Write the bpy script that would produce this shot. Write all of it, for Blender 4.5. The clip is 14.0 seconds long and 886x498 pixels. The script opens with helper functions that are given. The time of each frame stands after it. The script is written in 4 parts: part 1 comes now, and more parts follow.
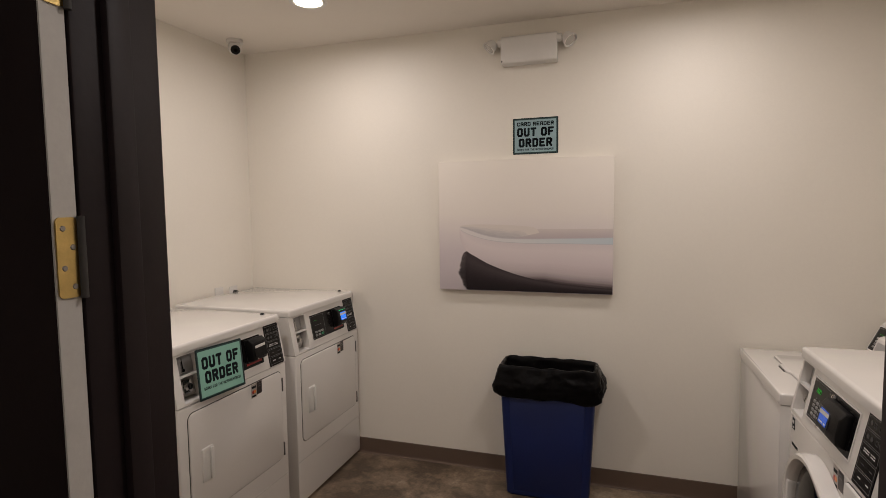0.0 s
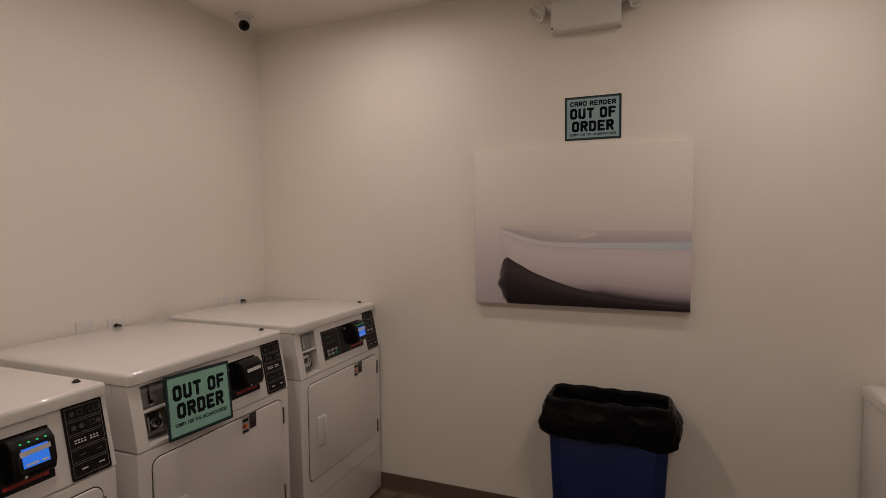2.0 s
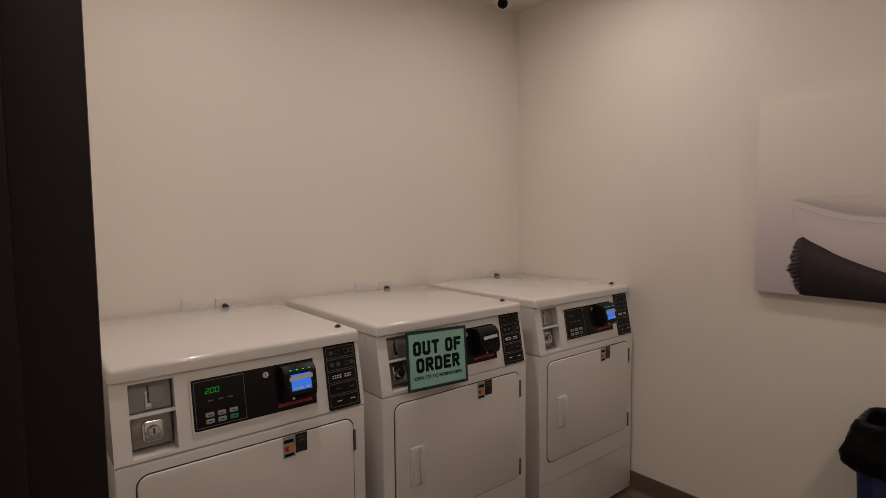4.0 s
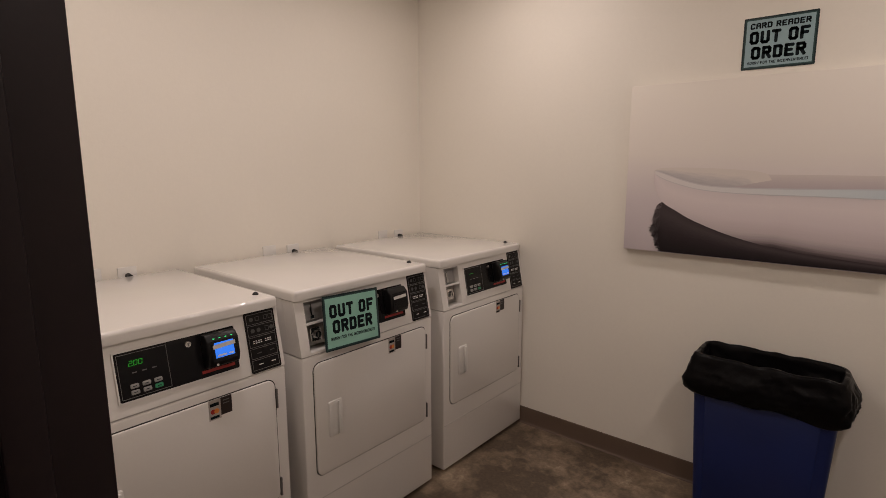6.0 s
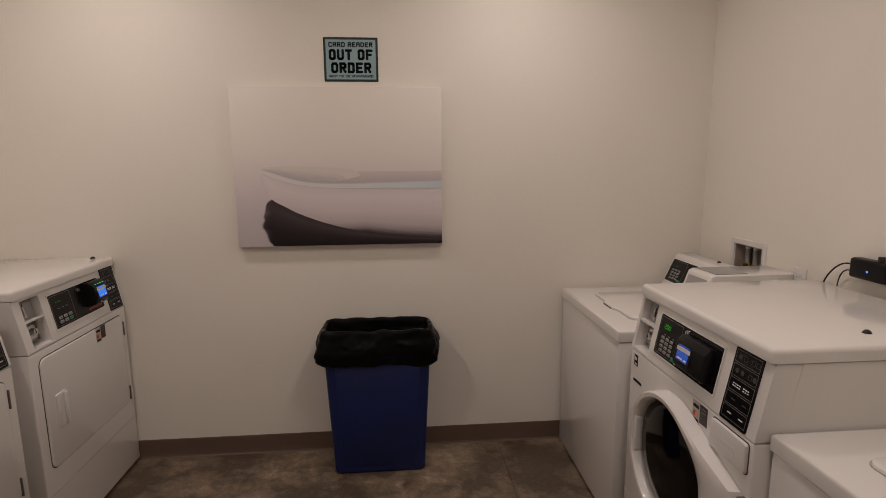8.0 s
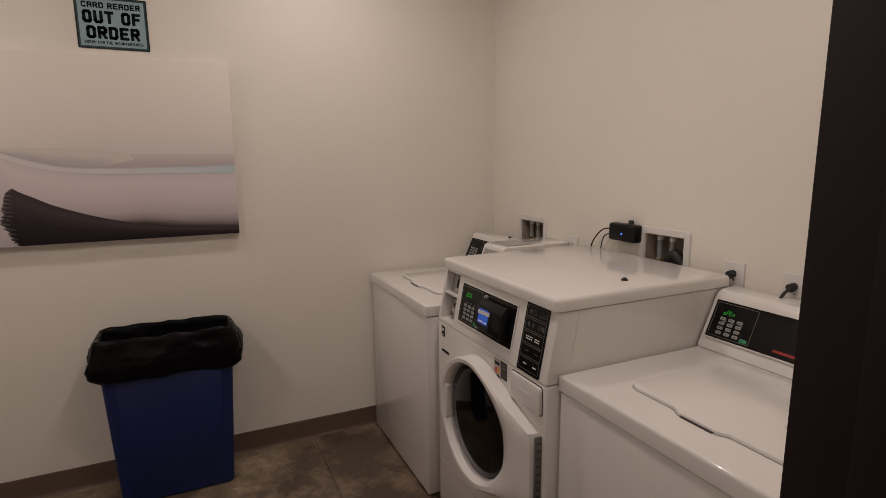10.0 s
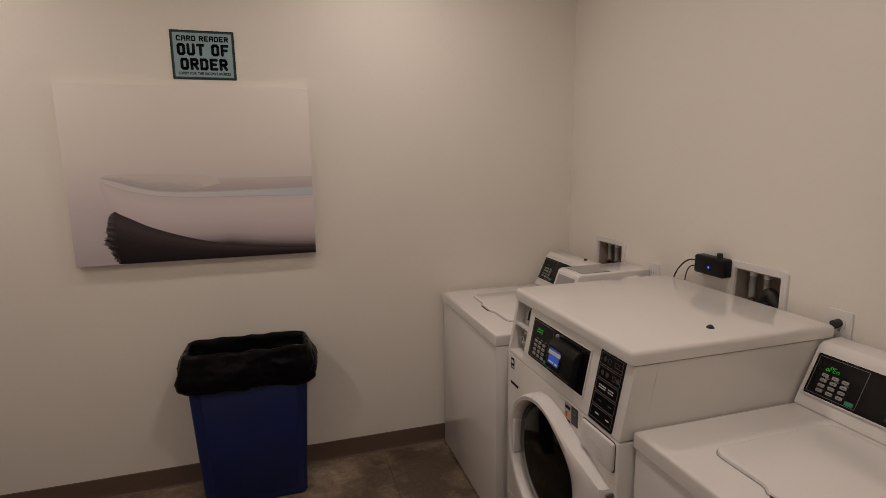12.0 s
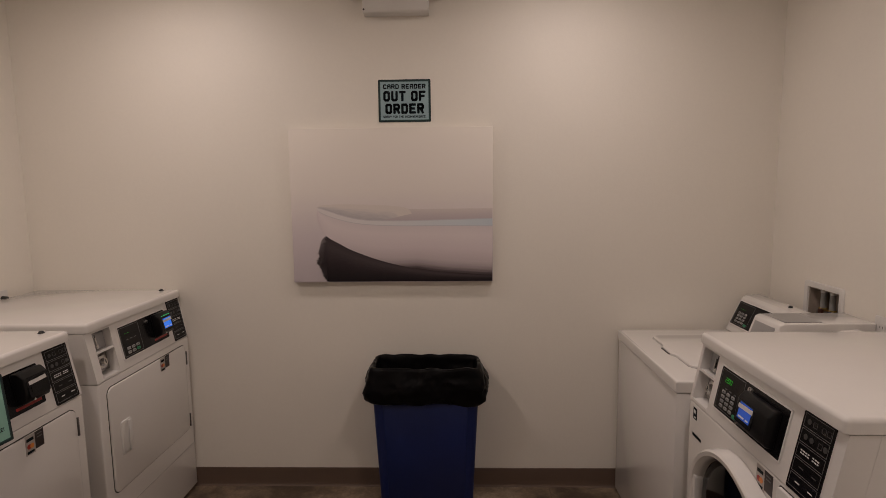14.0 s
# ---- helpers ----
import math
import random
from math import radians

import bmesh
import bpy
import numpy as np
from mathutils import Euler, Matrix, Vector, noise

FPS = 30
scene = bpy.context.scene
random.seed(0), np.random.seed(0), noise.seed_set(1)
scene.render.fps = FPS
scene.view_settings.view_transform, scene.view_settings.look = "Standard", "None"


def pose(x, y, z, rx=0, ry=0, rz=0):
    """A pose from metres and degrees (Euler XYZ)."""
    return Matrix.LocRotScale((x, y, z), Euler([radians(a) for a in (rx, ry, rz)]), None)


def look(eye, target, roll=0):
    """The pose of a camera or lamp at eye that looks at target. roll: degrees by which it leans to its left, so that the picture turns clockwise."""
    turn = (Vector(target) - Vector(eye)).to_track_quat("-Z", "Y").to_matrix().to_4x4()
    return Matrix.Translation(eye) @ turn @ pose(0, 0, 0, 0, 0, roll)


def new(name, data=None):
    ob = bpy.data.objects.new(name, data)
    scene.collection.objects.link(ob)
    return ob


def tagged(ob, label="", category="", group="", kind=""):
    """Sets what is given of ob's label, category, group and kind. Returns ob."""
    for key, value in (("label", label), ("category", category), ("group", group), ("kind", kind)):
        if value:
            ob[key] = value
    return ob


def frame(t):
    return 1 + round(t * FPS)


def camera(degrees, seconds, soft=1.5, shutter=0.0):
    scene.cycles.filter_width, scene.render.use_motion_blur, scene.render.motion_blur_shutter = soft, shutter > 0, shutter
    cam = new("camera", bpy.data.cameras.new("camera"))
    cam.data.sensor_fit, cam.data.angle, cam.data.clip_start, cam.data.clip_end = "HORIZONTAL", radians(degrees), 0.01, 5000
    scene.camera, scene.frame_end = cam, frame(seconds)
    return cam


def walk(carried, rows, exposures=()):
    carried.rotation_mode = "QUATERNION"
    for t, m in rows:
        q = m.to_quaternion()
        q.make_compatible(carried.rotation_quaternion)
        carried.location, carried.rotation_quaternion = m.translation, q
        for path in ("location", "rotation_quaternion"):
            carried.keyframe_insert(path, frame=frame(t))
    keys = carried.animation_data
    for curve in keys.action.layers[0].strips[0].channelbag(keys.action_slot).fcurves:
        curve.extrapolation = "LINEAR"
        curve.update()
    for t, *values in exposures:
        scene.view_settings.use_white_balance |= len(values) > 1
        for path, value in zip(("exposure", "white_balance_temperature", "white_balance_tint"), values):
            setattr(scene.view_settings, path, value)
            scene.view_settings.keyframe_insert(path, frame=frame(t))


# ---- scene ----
EXPOSURES = [
    (0.0, -0.43, 6300, 6.0), (0.6, -0.76, 6450, 8.0), (1.5, -1.04, 6650, 10.5), (2.5, -1.08, 6720, 11.5), (3.7, -1.06, 6680, 11.0), (5.8, -0.58, 6600, 11.0),
    (6.3, -0.77, 6600, 9.5), (7.0, -0.80, 6700, 10.0), (8.0, -0.77, 6550, 10.5), (9.2, -0.76, 6500, 10.5), (11.3, -0.87, 6600, 9.0), (14.0, -0.92, 6650, 12.5)]
cam = camera(79.0, 14.0, soft=0.72)
PATH = [
    (0.0, 0.149, -0.056, 1.518, 18.12, -4.18, 0.72),
    (0.5, 0.190, 0.125, 1.533, 17.75, -4.56, 0.90),
    (1.0, 0.104, 0.232, 1.508, 16.89, -4.12, 0.74),
    (1.5, -0.001, 0.307, 1.479, 16.90, -3.34, 0.48),
    (2.0, 0.003, 0.410, 1.464, 22.17, -3.19, 0.50),
    (2.5, 0.048, 0.525, 1.453, 32.76, -3.43, 0.50),
    (3.0, 0.075, 0.567, 1.434, 42.85, -3.14, 0.64),
    (3.5, 0.028, 0.582, 1.394, 49.35, -3.07, 0.20),
    (3.7, 0.041, 0.585, 1.386, 51.03, -3.44, 0.30),
    (5.8, 0.065, 0.498, 1.453, 44.65, -9.41, -0.17),
    (6.0, 0.111, 0.447, 1.460, 39.98, -9.28, 0.07),
    (6.5, 0.046, 0.442, 1.454, 26.43, -9.34, 0.14),
    (7.0, -0.009, 0.422, 1.460, 16.24, -9.63, -0.18),
    (7.5, -0.010, 0.384, 1.454, 8.12, -9.35, 0.22),
    (8.0, -0.098, 0.328, 1.461, -4.92, -9.51, 0.40),
    (8.5, -0.090, 0.333, 1.423, -15.67, -8.95, 0.40),
    (9.0, -0.061, 0.338, 1.383, -22.67, -8.73, 0.64),
    (9.2, -0.074, 0.334, 1.378, -25.10, -9.00, 0.53),
    (11.3, -0.051, 0.391, 1.457, -24.90, -10.45, 0.52),
    (11.5, -0.038, 0.391, 1.484, -22.75, -10.66, 0.68),
    (12.0, -0.036, 0.397, 1.503, -17.13, -10.15, 0.67),
    (12.5, -0.052, 0.373, 1.531, -10.91, -9.61, 0.64),
    (13.0, -0.066, 0.344, 1.536, -4.97, -8.33, 0.51),
    (13.5, -0.052, 0.352, 1.517, -0.70, -7.23, 0.56),
    (14.0, -0.049, 0.345, 1.515, 1.51, -6.70, 0.62),
]
walk(cam, [(t, pose(x, y, z, 90 + pitch, roll, yaw)) for t, x, y, z, yaw, pitch, roll in PATH],
     exposures=EXPOSURES)

# ---- light ----
world = bpy.data.worlds.new("world")
world.use_nodes = True
world.node_tree.nodes["Background"].inputs[0].default_value = (0.9, 0.85, 0.8, 1)
world.node_tree.nodes["Background"].inputs[1].default_value = 0.02
scene.world = world

NORTH, SOUTH, WEST, EAST, CEIL, FLOOR = 2.970, 0.640, -2.196, 1.475, 2.546, -0.030
# last entry: unseen hall light, added to brighten the open door and jambs
CANS_AND_HALL_FILL = [(-1.315, 2.33, 9.0), (0.49, 2.33, 9.0), (-1.315, 1.17, 10.5), (0.49, 1.17, 10.5), (-0.10, -0.70, 7.0)]
for cx, cy, watts in CANS_AND_HALL_FILL:
    lamp = bpy.data.lights.new("downlight_or_fill_lamp", "AREA")
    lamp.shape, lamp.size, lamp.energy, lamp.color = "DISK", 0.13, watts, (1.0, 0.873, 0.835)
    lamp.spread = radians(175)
    ob = new("downlight_or_fill_lamp", lamp)
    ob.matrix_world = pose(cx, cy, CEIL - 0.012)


# ---- materials ----
def mat(name, color, rough=0.5, metal=0.0, var=0.06, scale=6.0, fine=120.0, bump=0.0, bump_scale=200.0, coat=0.0, emit=None, power=0.0, spec=0.5):
    m = bpy.data.materials.new(name)
    m.use_nodes = True
    nt = m.node_tree
    b = nt.nodes["Principled BSDF"]
    b.inputs["Roughness"].default_value, b.inputs["Metallic"].default_value = rough, metal
    b.inputs["Coat Weight"].default_value, b.inputs["Specular IOR Level"].default_value = coat, spec
    b.inputs["Coat Roughness"].default_value = 0.08
    if emit:
        b.inputs["Emission Color"].default_value, b.inputs["Emission Strength"].default_value = (*emit, 1), power
    tc = nt.nodes.new("ShaderNodeTexCoord")
    if var:
        n1, n2 = nt.nodes.new("ShaderNodeTexNoise"), nt.nodes.new("ShaderNodeTexNoise")
        n1.inputs["Scale"].default_value, n2.inputs["Scale"].default_value = scale, fine
        n1.inputs["Detail"].default_value = 5
        for n in (n1, n2):
            nt.links.new(tc.outputs["Object"], n.inputs["Vector"])
        add = nt.nodes.new("ShaderNodeMath")
        add.operation = "MULTIPLY_ADD"
        nt.links.new(n2.outputs["Fac"], add.inputs[0])
        add.inputs[1].default_value = 0.35
        nt.links.new(n1.outputs["Fac"], add.inputs[2])
        ramp = nt.nodes.new("ShaderNodeMapRange")
        ramp.inputs[1].default_value, ramp.inputs[2].default_value = 0.4, 0.95
        ramp.inputs[3].default_value, ramp.inputs[4].default_value = 1 - var, 1 + var
        nt.links.new(add.outputs[0], ramp.inputs[0])
        mul = nt.nodes.new("ShaderNodeVectorMath")
        mul.operation = "SCALE"
        mul.inputs[0].default_value = color
        nt.links.new(ramp.outputs[0], mul.inputs["Scale"])
        nt.links.new(mul.outputs[0], b.inputs["Base Color"])
        rr = nt.nodes.new("ShaderNodeMapRange")
        rr.inputs[3].default_value, rr.inputs[4].default_value = max(0.02, rough - 0.06), min(1, rough + 0.06)
        nt.links.new(n1.outputs["Fac"], rr.inputs[0])
        nt.links.new(rr.outputs[0], b.inputs["Roughness"])
    else:
        b.inputs["Base Color"].default_value = (*color, 1)
    if bump:
        nb, bp = nt.nodes.new("ShaderNodeTexNoise"), nt.nodes.new("ShaderNodeBump")
        nb.inputs["Scale"].default_value, nb.inputs["Detail"].default_value = bump_scale, 3
        bp.inputs["Strength"].default_value, bp.inputs["Distance"].default_value = bump, 0.003
        nt.links.new(tc.outputs["Object"], nb.inputs["Vector"])
        nt.links.new(nb.outputs["Fac"], bp.inputs["Height"])
        nt.links.new(bp.outputs[0], b.inputs["Normal"])
    return m


WALL = mat("wall_paint", (0.788, 0.744, 0.668), 0.55, var=0.025, scale=1.3, fine=60, bump=0.12, bump_scale=140)
CEILING = mat("ceiling_paint", (0.765, 0.715, 0.648), 0.75, var=0.03, scale=1.5, bump=0.15, bump_scale=120)
ENAMEL = mat("white_enamel", (0.750, 0.722, 0.688), 0.13, var=0.02, scale=2.5, coat=0.45, bump=0.03, bump_scale=35)
PLASTIC = mat("white_plastic", (0.70, 0.68, 0.65), 0.38, var=0.03, scale=8)
GREYPLASTIC = mat("grey_plastic", (0.32, 0.31, 0.30), 0.35, var=0.06, scale=14)
DARKGREY = mat("dark_grey_plastic", (0.11, 0.10, 0.095), 0.4, var=0.12, scale=20)
BOXGREY = mat("dull_grey_box", (0.36, 0.30, 0.25), 0.45, var=0.12, scale=18)
BROWNLABEL = mat("brown_label", (0.022, 0.013, 0.012), 0.45, var=0.08, scale=60)
TAPE = mat("white_tape", (0.60, 0.58, 0.55), 0.45, var=0.06, scale=60)
PAPER = mat("worn_label", (0.40, 0.36, 0.33), 0.45, var=0.12, scale=60)
SEAMGREY = mat("grey_seam", (0.47, 0.45, 0.43), 0.7, var=0.1)
GAP = mat("dark_seam", (0.05, 0.045, 0.04), 0.7, var=0.1)
BLACK = mat("black_panel", (0.007, 0.0065, 0.007), 0.2, var=0.08, scale=10, spec=0.22)
MATTEBLACK = mat("black_plastic", (0.007, 0.0066, 0.0068), 0.36, spec=0.22, var=0.12, scale=20, bump=0.1, bump_scale=300)
CHROME = mat("chrome", (0.62, 0.61, 0.60), 0.2, metal=1.0, var=0.05, scale=30)
BRASS = mat("brass", (0.58, 0.42, 0.16), 0.34, metal=1.0, var=0.16, scale=35, bump=0.1)
STEEL = mat("dull_metal", (0.33, 0.31, 0.29), 0.38, metal=1.0, var=0.15, scale=25)
DIM = mat("dim_print", (0.05, 0.049, 0.048), 0.4, var=0.05)
LINE = mat("grey_print", (0.14, 0.136, 0.13), 0.4, var=0.05)
WHITEPRINT = mat("white_print", (0.7, 0.69, 0.66), 0.4, var=0.03)
KEY = mat("grey_key", (0.27, 0.265, 0.255), 0.42, var=0.06, scale=60)
GREENKEY = mat("green_key", (0.02, 0.22, 0.10), 0.4, var=0.08)
RED = mat("red_print", (0.38, 0.02, 0.015), 0.4, var=0.06)
ORANGE = mat("orange_print", (0.75, 0.25, 0.05), 0.4, var=0.06)
DIGITS = mat("green_digits", (0.0, 0.1, 0.0), 0.4, var=0, emit=(0.05, 1.0, 0.06), power=0.34)
SCREEN = mat("blue_screen", (0.01, 0.03, 0.1), 0.25, var=0, emit=(0.03, 0.22, 1.0), power=1.35)
DIMSCREEN = mat("dim_blue_screen", (0.01, 0.03, 0.1), 0.25, var=0, emit=(0.04, 0.16, 0.85), power=0.55)
LEDGREEN = mat("green_led", (0.0, 0.1, 0.0), 0.4, var=0, emit=(0.05, 0.95, 0.30), power=1.2)
LEDBLUE = mat("blue_led", (0.0, 0.0, 0.1), 0.4, var=0, emit=(0.05, 0.15, 1.0), power=4.0)
DARKWOOD = mat("dark_brown_paint", (0.017, 0.0105, 0.011), 0.5, spec=0.2, var=0.14, scale=7, fine=90, bump=0.12, bump_scale=60)
DOOREDGE = mat("primed_door_edge", (0.60, 0.57, 0.53), 0.6, var=0.06, scale=12, bump=0.15, bump_scale=90)
COVE = mat("brown_cove_base", (0.125, 0.083, 0.060), 0.62, var=0.08, scale=5, bump=0.05)
BLUE = mat("blue_bin_plastic", (0.0030, 0.0122, 0.085), 0.45, var=0.10, scale=6, fine=60, bump=0.12, bump_scale=110)
BAG = mat("black_bag_film", (0.0034, 0.0030, 0.0033), 0.30, var=0.2, scale=14, bump=0.75, bump_scale=30, spec=0.10)
TEALDARK = mat("dark_teal_border", (0.003, 0.017, 0.019), 0.4, var=0.05)
TEAL = mat("teal_card", (0.27, 0.52, 0.43), 0.5, var=0.05, scale=9)
TEALMID = mat("mid_teal_card", (0.012, 0.050, 0.048), 0.5, var=0.05, scale=9)
TEALBLUE = mat("blue_teal_card", (0.27, 0.385, 0.415), 0.5, var=0.05, scale=9)
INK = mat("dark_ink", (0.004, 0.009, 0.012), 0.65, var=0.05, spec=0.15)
RUBBER = mat("black_rubber", (0.014, 0.013, 0.013), 0.55, var=0.1, scale=30)
HOSE = mat("black_hose", (0.02, 0.02, 0.02), 0.5, var=0.1)
BLUECAP = mat("blue_valve_handle", (0.010, 0.014, 0.045), 0.4, var=0.08)
REDCAP = mat("red_valve_handle", (0.06, 0.018, 0.012), 0.4, var=0.08)
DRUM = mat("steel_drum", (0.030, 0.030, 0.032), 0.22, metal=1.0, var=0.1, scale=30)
LENS = mat("lamp_reflector", (0.6, 0.58, 0.55), 0.25, metal=0.6, var=0.05, scale=40)
GLOW = mat("downlight_glow", (0.9, 0.85, 0.75), 0.5, var=0, emit=(1.0, 0.86, 0.66), power=6.0)
GLASS = mat("dark_door_glass", (0.004, 0.004, 0.0045), 0.05, var=0.05, spec=0.12)
GLASS.node_tree.nodes["Principled BSDF"].inputs["Transmission Weight"].default_value = 0.55


def concrete():
    m = bpy.data.materials.new("stained_concrete")
    m.use_nodes = True
    nt = m.node_tree
    b = nt.nodes["Principled BSDF"]
    tc = nt.nodes.new("ShaderNodeTexCoord")
    n = []
    for s, d, dist in ((2.8, 12, 0.5), (17.0, 12, 0.5), (85.0, 8, 0.0)):
        k = nt.nodes.new("ShaderNodeTexNoise")
        k.inputs["Scale"].default_value, k.inputs["Detail"].default_value, k.inputs["Distortion"].default_value = s, d, dist
        nt.links.new(tc.outputs["Object"], k.inputs["Vector"])
        n.append(k)
    r1 = nt.nodes.new("ShaderNodeValToRGB")
    e = r1.color_ramp.elements
    e[0].position, e[0].color = 0.36, (0.085, 0.060, 0.040, 1)
    e[1].position, e[1].color = 0.70, (0.46, 0.375, 0.265, 1)
    x = e.new(0.52)
    x.color = (0.215, 0.158, 0.108, 1)
    mix1 = nt.nodes.new("ShaderNodeMath")
    mix1.operation = "MULTIPLY_ADD"
    nt.links.new(n[1].outputs["Fac"], mix1.inputs[0])
    mix1.inputs[1].default_value = 0.40
    half = nt.nodes.new("ShaderNodeMath")
    half.operation = "MULTIPLY_ADD"
    nt.links.new(n[0].outputs["Fac"], half.inputs[0])
    half.inputs[1].default_value, half.inputs[2].default_value = 0.75, -0.14
    nt.links.new(half.outputs[0], mix1.inputs[2])
    nt.links.new(mix1.outputs[0], r1.inputs[0])
    sp = nt.nodes.new("ShaderNodeMapRange")
    sp.inputs[3].default_value, sp.inputs[4].default_value = 0.55, 1.45
    nt.links.new(n[2].outputs["Fac"], sp.inputs[0])
    mul = nt.nodes.new("ShaderNodeVectorMath")
    mul.operation = "SCALE"
    nt.links.new(r1.outputs[0], mul.inputs[0])
    nt.links.new(sp.outputs[0], mul.inputs["Scale"])
    nt.links.new(mul.outputs[0], b.inputs["Base Color"])
    rr = nt.nodes.new("ShaderNodeMapRange")
    rr.inputs[3].default_value, rr.inputs[4].default_value = 0.30, 0.62
    nt.links.new(n[1].outputs["Fac"], rr.inputs[0])
    nt.links.new(rr.outputs[0], b.inputs["Roughness"])
    bp = nt.nodes.new("ShaderNodeBump")
    bp.inputs["Strength"].default_value, bp.inputs["Distance"].default_value = 0.15, 0.004
    nt.links.new(n[2].outputs["Fac"], bp.inputs["Height"])
    nt.links.new(bp.outputs[0], b.inputs["Normal"])
    return m


CONCRETE = concrete()


# ---- mesh helpers ----
def part(name, bm, material, parent=None, label="", smooth=True):
    """Links a bmesh as one mesh object, under parent if given."""
    me = bpy.data.meshes.new(name)
    bmesh.ops.recalc_face_normals(bm, faces=bm.faces)
    bm.to_mesh(me)
    bm.free()
    me.materials.append(material)
    if smooth:
        me.shade_smooth()
        me.set_sharp_from_angle(angle=radians(32))
    ob = new(name, me)
    ob.parent = parent
    if label:
        ob["label"] = label
    return ob


def thing(name, label, category, m=None, group=""):
    ob = new(name)
    ob.empty_display_size = 0.05
    if m is not None:
        ob.matrix_world = m
    return tagged(ob, label, category, group)


def box(x0, x1, y0, y1, z0, z1, bev=0.0, seg=2, m=None, bm=None):
    bm = bm or bmesh.new()
    r = bmesh.ops.create_cube(bm, size=1.0)
    vs = r["verts"]
    bmesh.ops.transform(bm, matrix=Matrix.Translation(((x0 + x1) / 2, (y0 + y1) / 2, (z0 + z1) / 2)) @ Matrix.Diagonal((x1 - x0, y1 - y0, z1 - z0, 1)), verts=vs)
    if bev:
        es = {e for v in vs for e in v.link_edges}
        r = bmesh.ops.bevel(bm, geom=list(es), offset=bev, segments=seg, profile=0.5, affect="EDGES")
        vs = list({v for f in r["faces"] for v in f.verts} | {v for v in vs if v.is_valid})
    if m is not None:
        bmesh.ops.transform(bm, matrix=m, verts=[v for v in vs if v.is_valid])
    return bm


def cyl(r1, r2, depth, n=24, m=None, bm=None):
    """A cylinder or cone along local z, from 0 to depth."""
    bm = bm or bmesh.new()
    m = m or Matrix()
    bmesh.ops.create_cone(bm, cap_ends=True, segments=n, radius1=r1, radius2=r2, depth=depth, matrix=m @ Matrix.Translation((0, 0, depth / 2)))
    return bm


def profile(points, y0, y1, bev=0.0):
    """A closed outline in x and z, drawn out along y."""
    bm = bmesh.new()
    a = [bm.verts.new((x, y0, z)) for x, z in points]
    b = [bm.verts.new((x, y1, z)) for x, z in points]
    bm.faces.new(a)
    bm.faces.new(list(reversed(b)))
    for i in range(len(a)):
        j = (i + 1) % len(a)
        bm.faces.new((a[j], a[i], b[i], b[j]))
    if bev:
        bmesh.ops.recalc_face_normals(bm, faces=bm.faces)
        bmesh.ops.bevel(bm, geom=list(bm.edges), offset=bev, segments=3, profile=0.5, affect="EDGES")
    return bm


def rounded(y0, y1, z0, z1, r, x0, x1, seg=6, m=None, edge=0.0):
    """A rounded rectangle in y and z, with a thickness from x0 to x1."""
    pts = []
    for cy, cz, a0 in ((y1 - r, z1 - r, 0), (y0 + r, z1 - r, 90), (y0 + r, z0 + r, 180), (y1 - r, z0 + r, 270)):
        for i in range(seg + 1):
            a = radians(a0 + 90 * i / seg)
            pts.append((cy + r * math.cos(a), cz + r * math.sin(a)))
    return slab(pts, x0, x1, m, edge)


def slab(pts, x0, x1, m=None, edge=0.0):
    """A flat outline in y and z, thick from x0 to x1, with its front edge eased."""
    bm = bmesh.new()
    a = [bm.verts.new((x0, y, z)) for y, z in pts]
    b = [bm.verts.new((x1, y, z)) for y, z in pts]
    bm.faces.new(a)
    front = bm.faces.new(list(reversed(b)))
    for i in range(len(a)):
        j = (i + 1) % len(a)
        bm.faces.new((a[j], a[i], b[i], b[j]))
    if edge:
        bmesh.ops.recalc_face_normals(bm, faces=bm.faces)
        bmesh.ops.bevel(bm, geom=list(front.edges), offset=edge, segments=2, profile=0.5, affect="EDGES")
    if m is not None:
        bm.transform(m)
    return bm


def ring(y0, y1, z0, z1, t, x0, x1, m=None):
    """A thin rectangular outline."""
    bm = bmesh.new()
    for a, b, c, d in ((y0, y1, z0, z0 + t), (y0, y1, z1 - t, z1), (y0, y0 + t, z0 + t, z1 - t), (y1 - t, y1, z0 + t, z1 - t)):
        box(x0, x1, a, b, c, d, bm=bm)
    if m is not None:
        bm.transform(m)
    return bm


def holed(y0, y1, z0, z1, holes, x0, x1):
    """A plate in y and z with rectangular holes right through it."""
    ys = sorted({y0, y1, *[h[0] for h in holes], *[h[1] for h in holes]})
    zs = sorted({z0, z1, *[h[2] for h in holes], *[h[3] for h in holes]})
    bm = bmesh.new()
    vs = {}

    def vert(i, j, k):
        if (i, j, k) not in vs:
            vs[i, j, k] = bm.verts.new(((x0, x1)[k], ys[i], zs[j]))
        return vs[i, j, k]

    def solid(i, j):
        if not (0 <= i < len(ys) - 1 and 0 <= j < len(zs) - 1):
            return False
        cy, cz = (ys[i] + ys[i + 1]) / 2, (zs[j] + zs[j + 1]) / 2
        return not any(h[0] < cy < h[1] and h[2] < cz < h[3] for h in holes)

    for i in range(len(ys) - 1):
        for j in range(len(zs) - 1):
            if not solid(i, j):
                continue
            for k in (0, 1):
                bm.faces.new((vert(i, j, k), vert(i + 1, j, k), vert(i + 1, j + 1, k), vert(i, j + 1, k)))
            for di, dj, (p, q) in ((-1, 0, ((i, j), (i, j + 1))), (1, 0, ((i + 1, j), (i + 1, j + 1))), (0, -1, ((i, j), (i + 1, j))), (0, 1, ((i, j + 1), (i + 1, j + 1)))):
                if not solid(i + di, j + dj):
                    bm.faces.new((vert(*p, 0), vert(*q, 0), vert(*q, 1), vert(*p, 1)))
    return bm


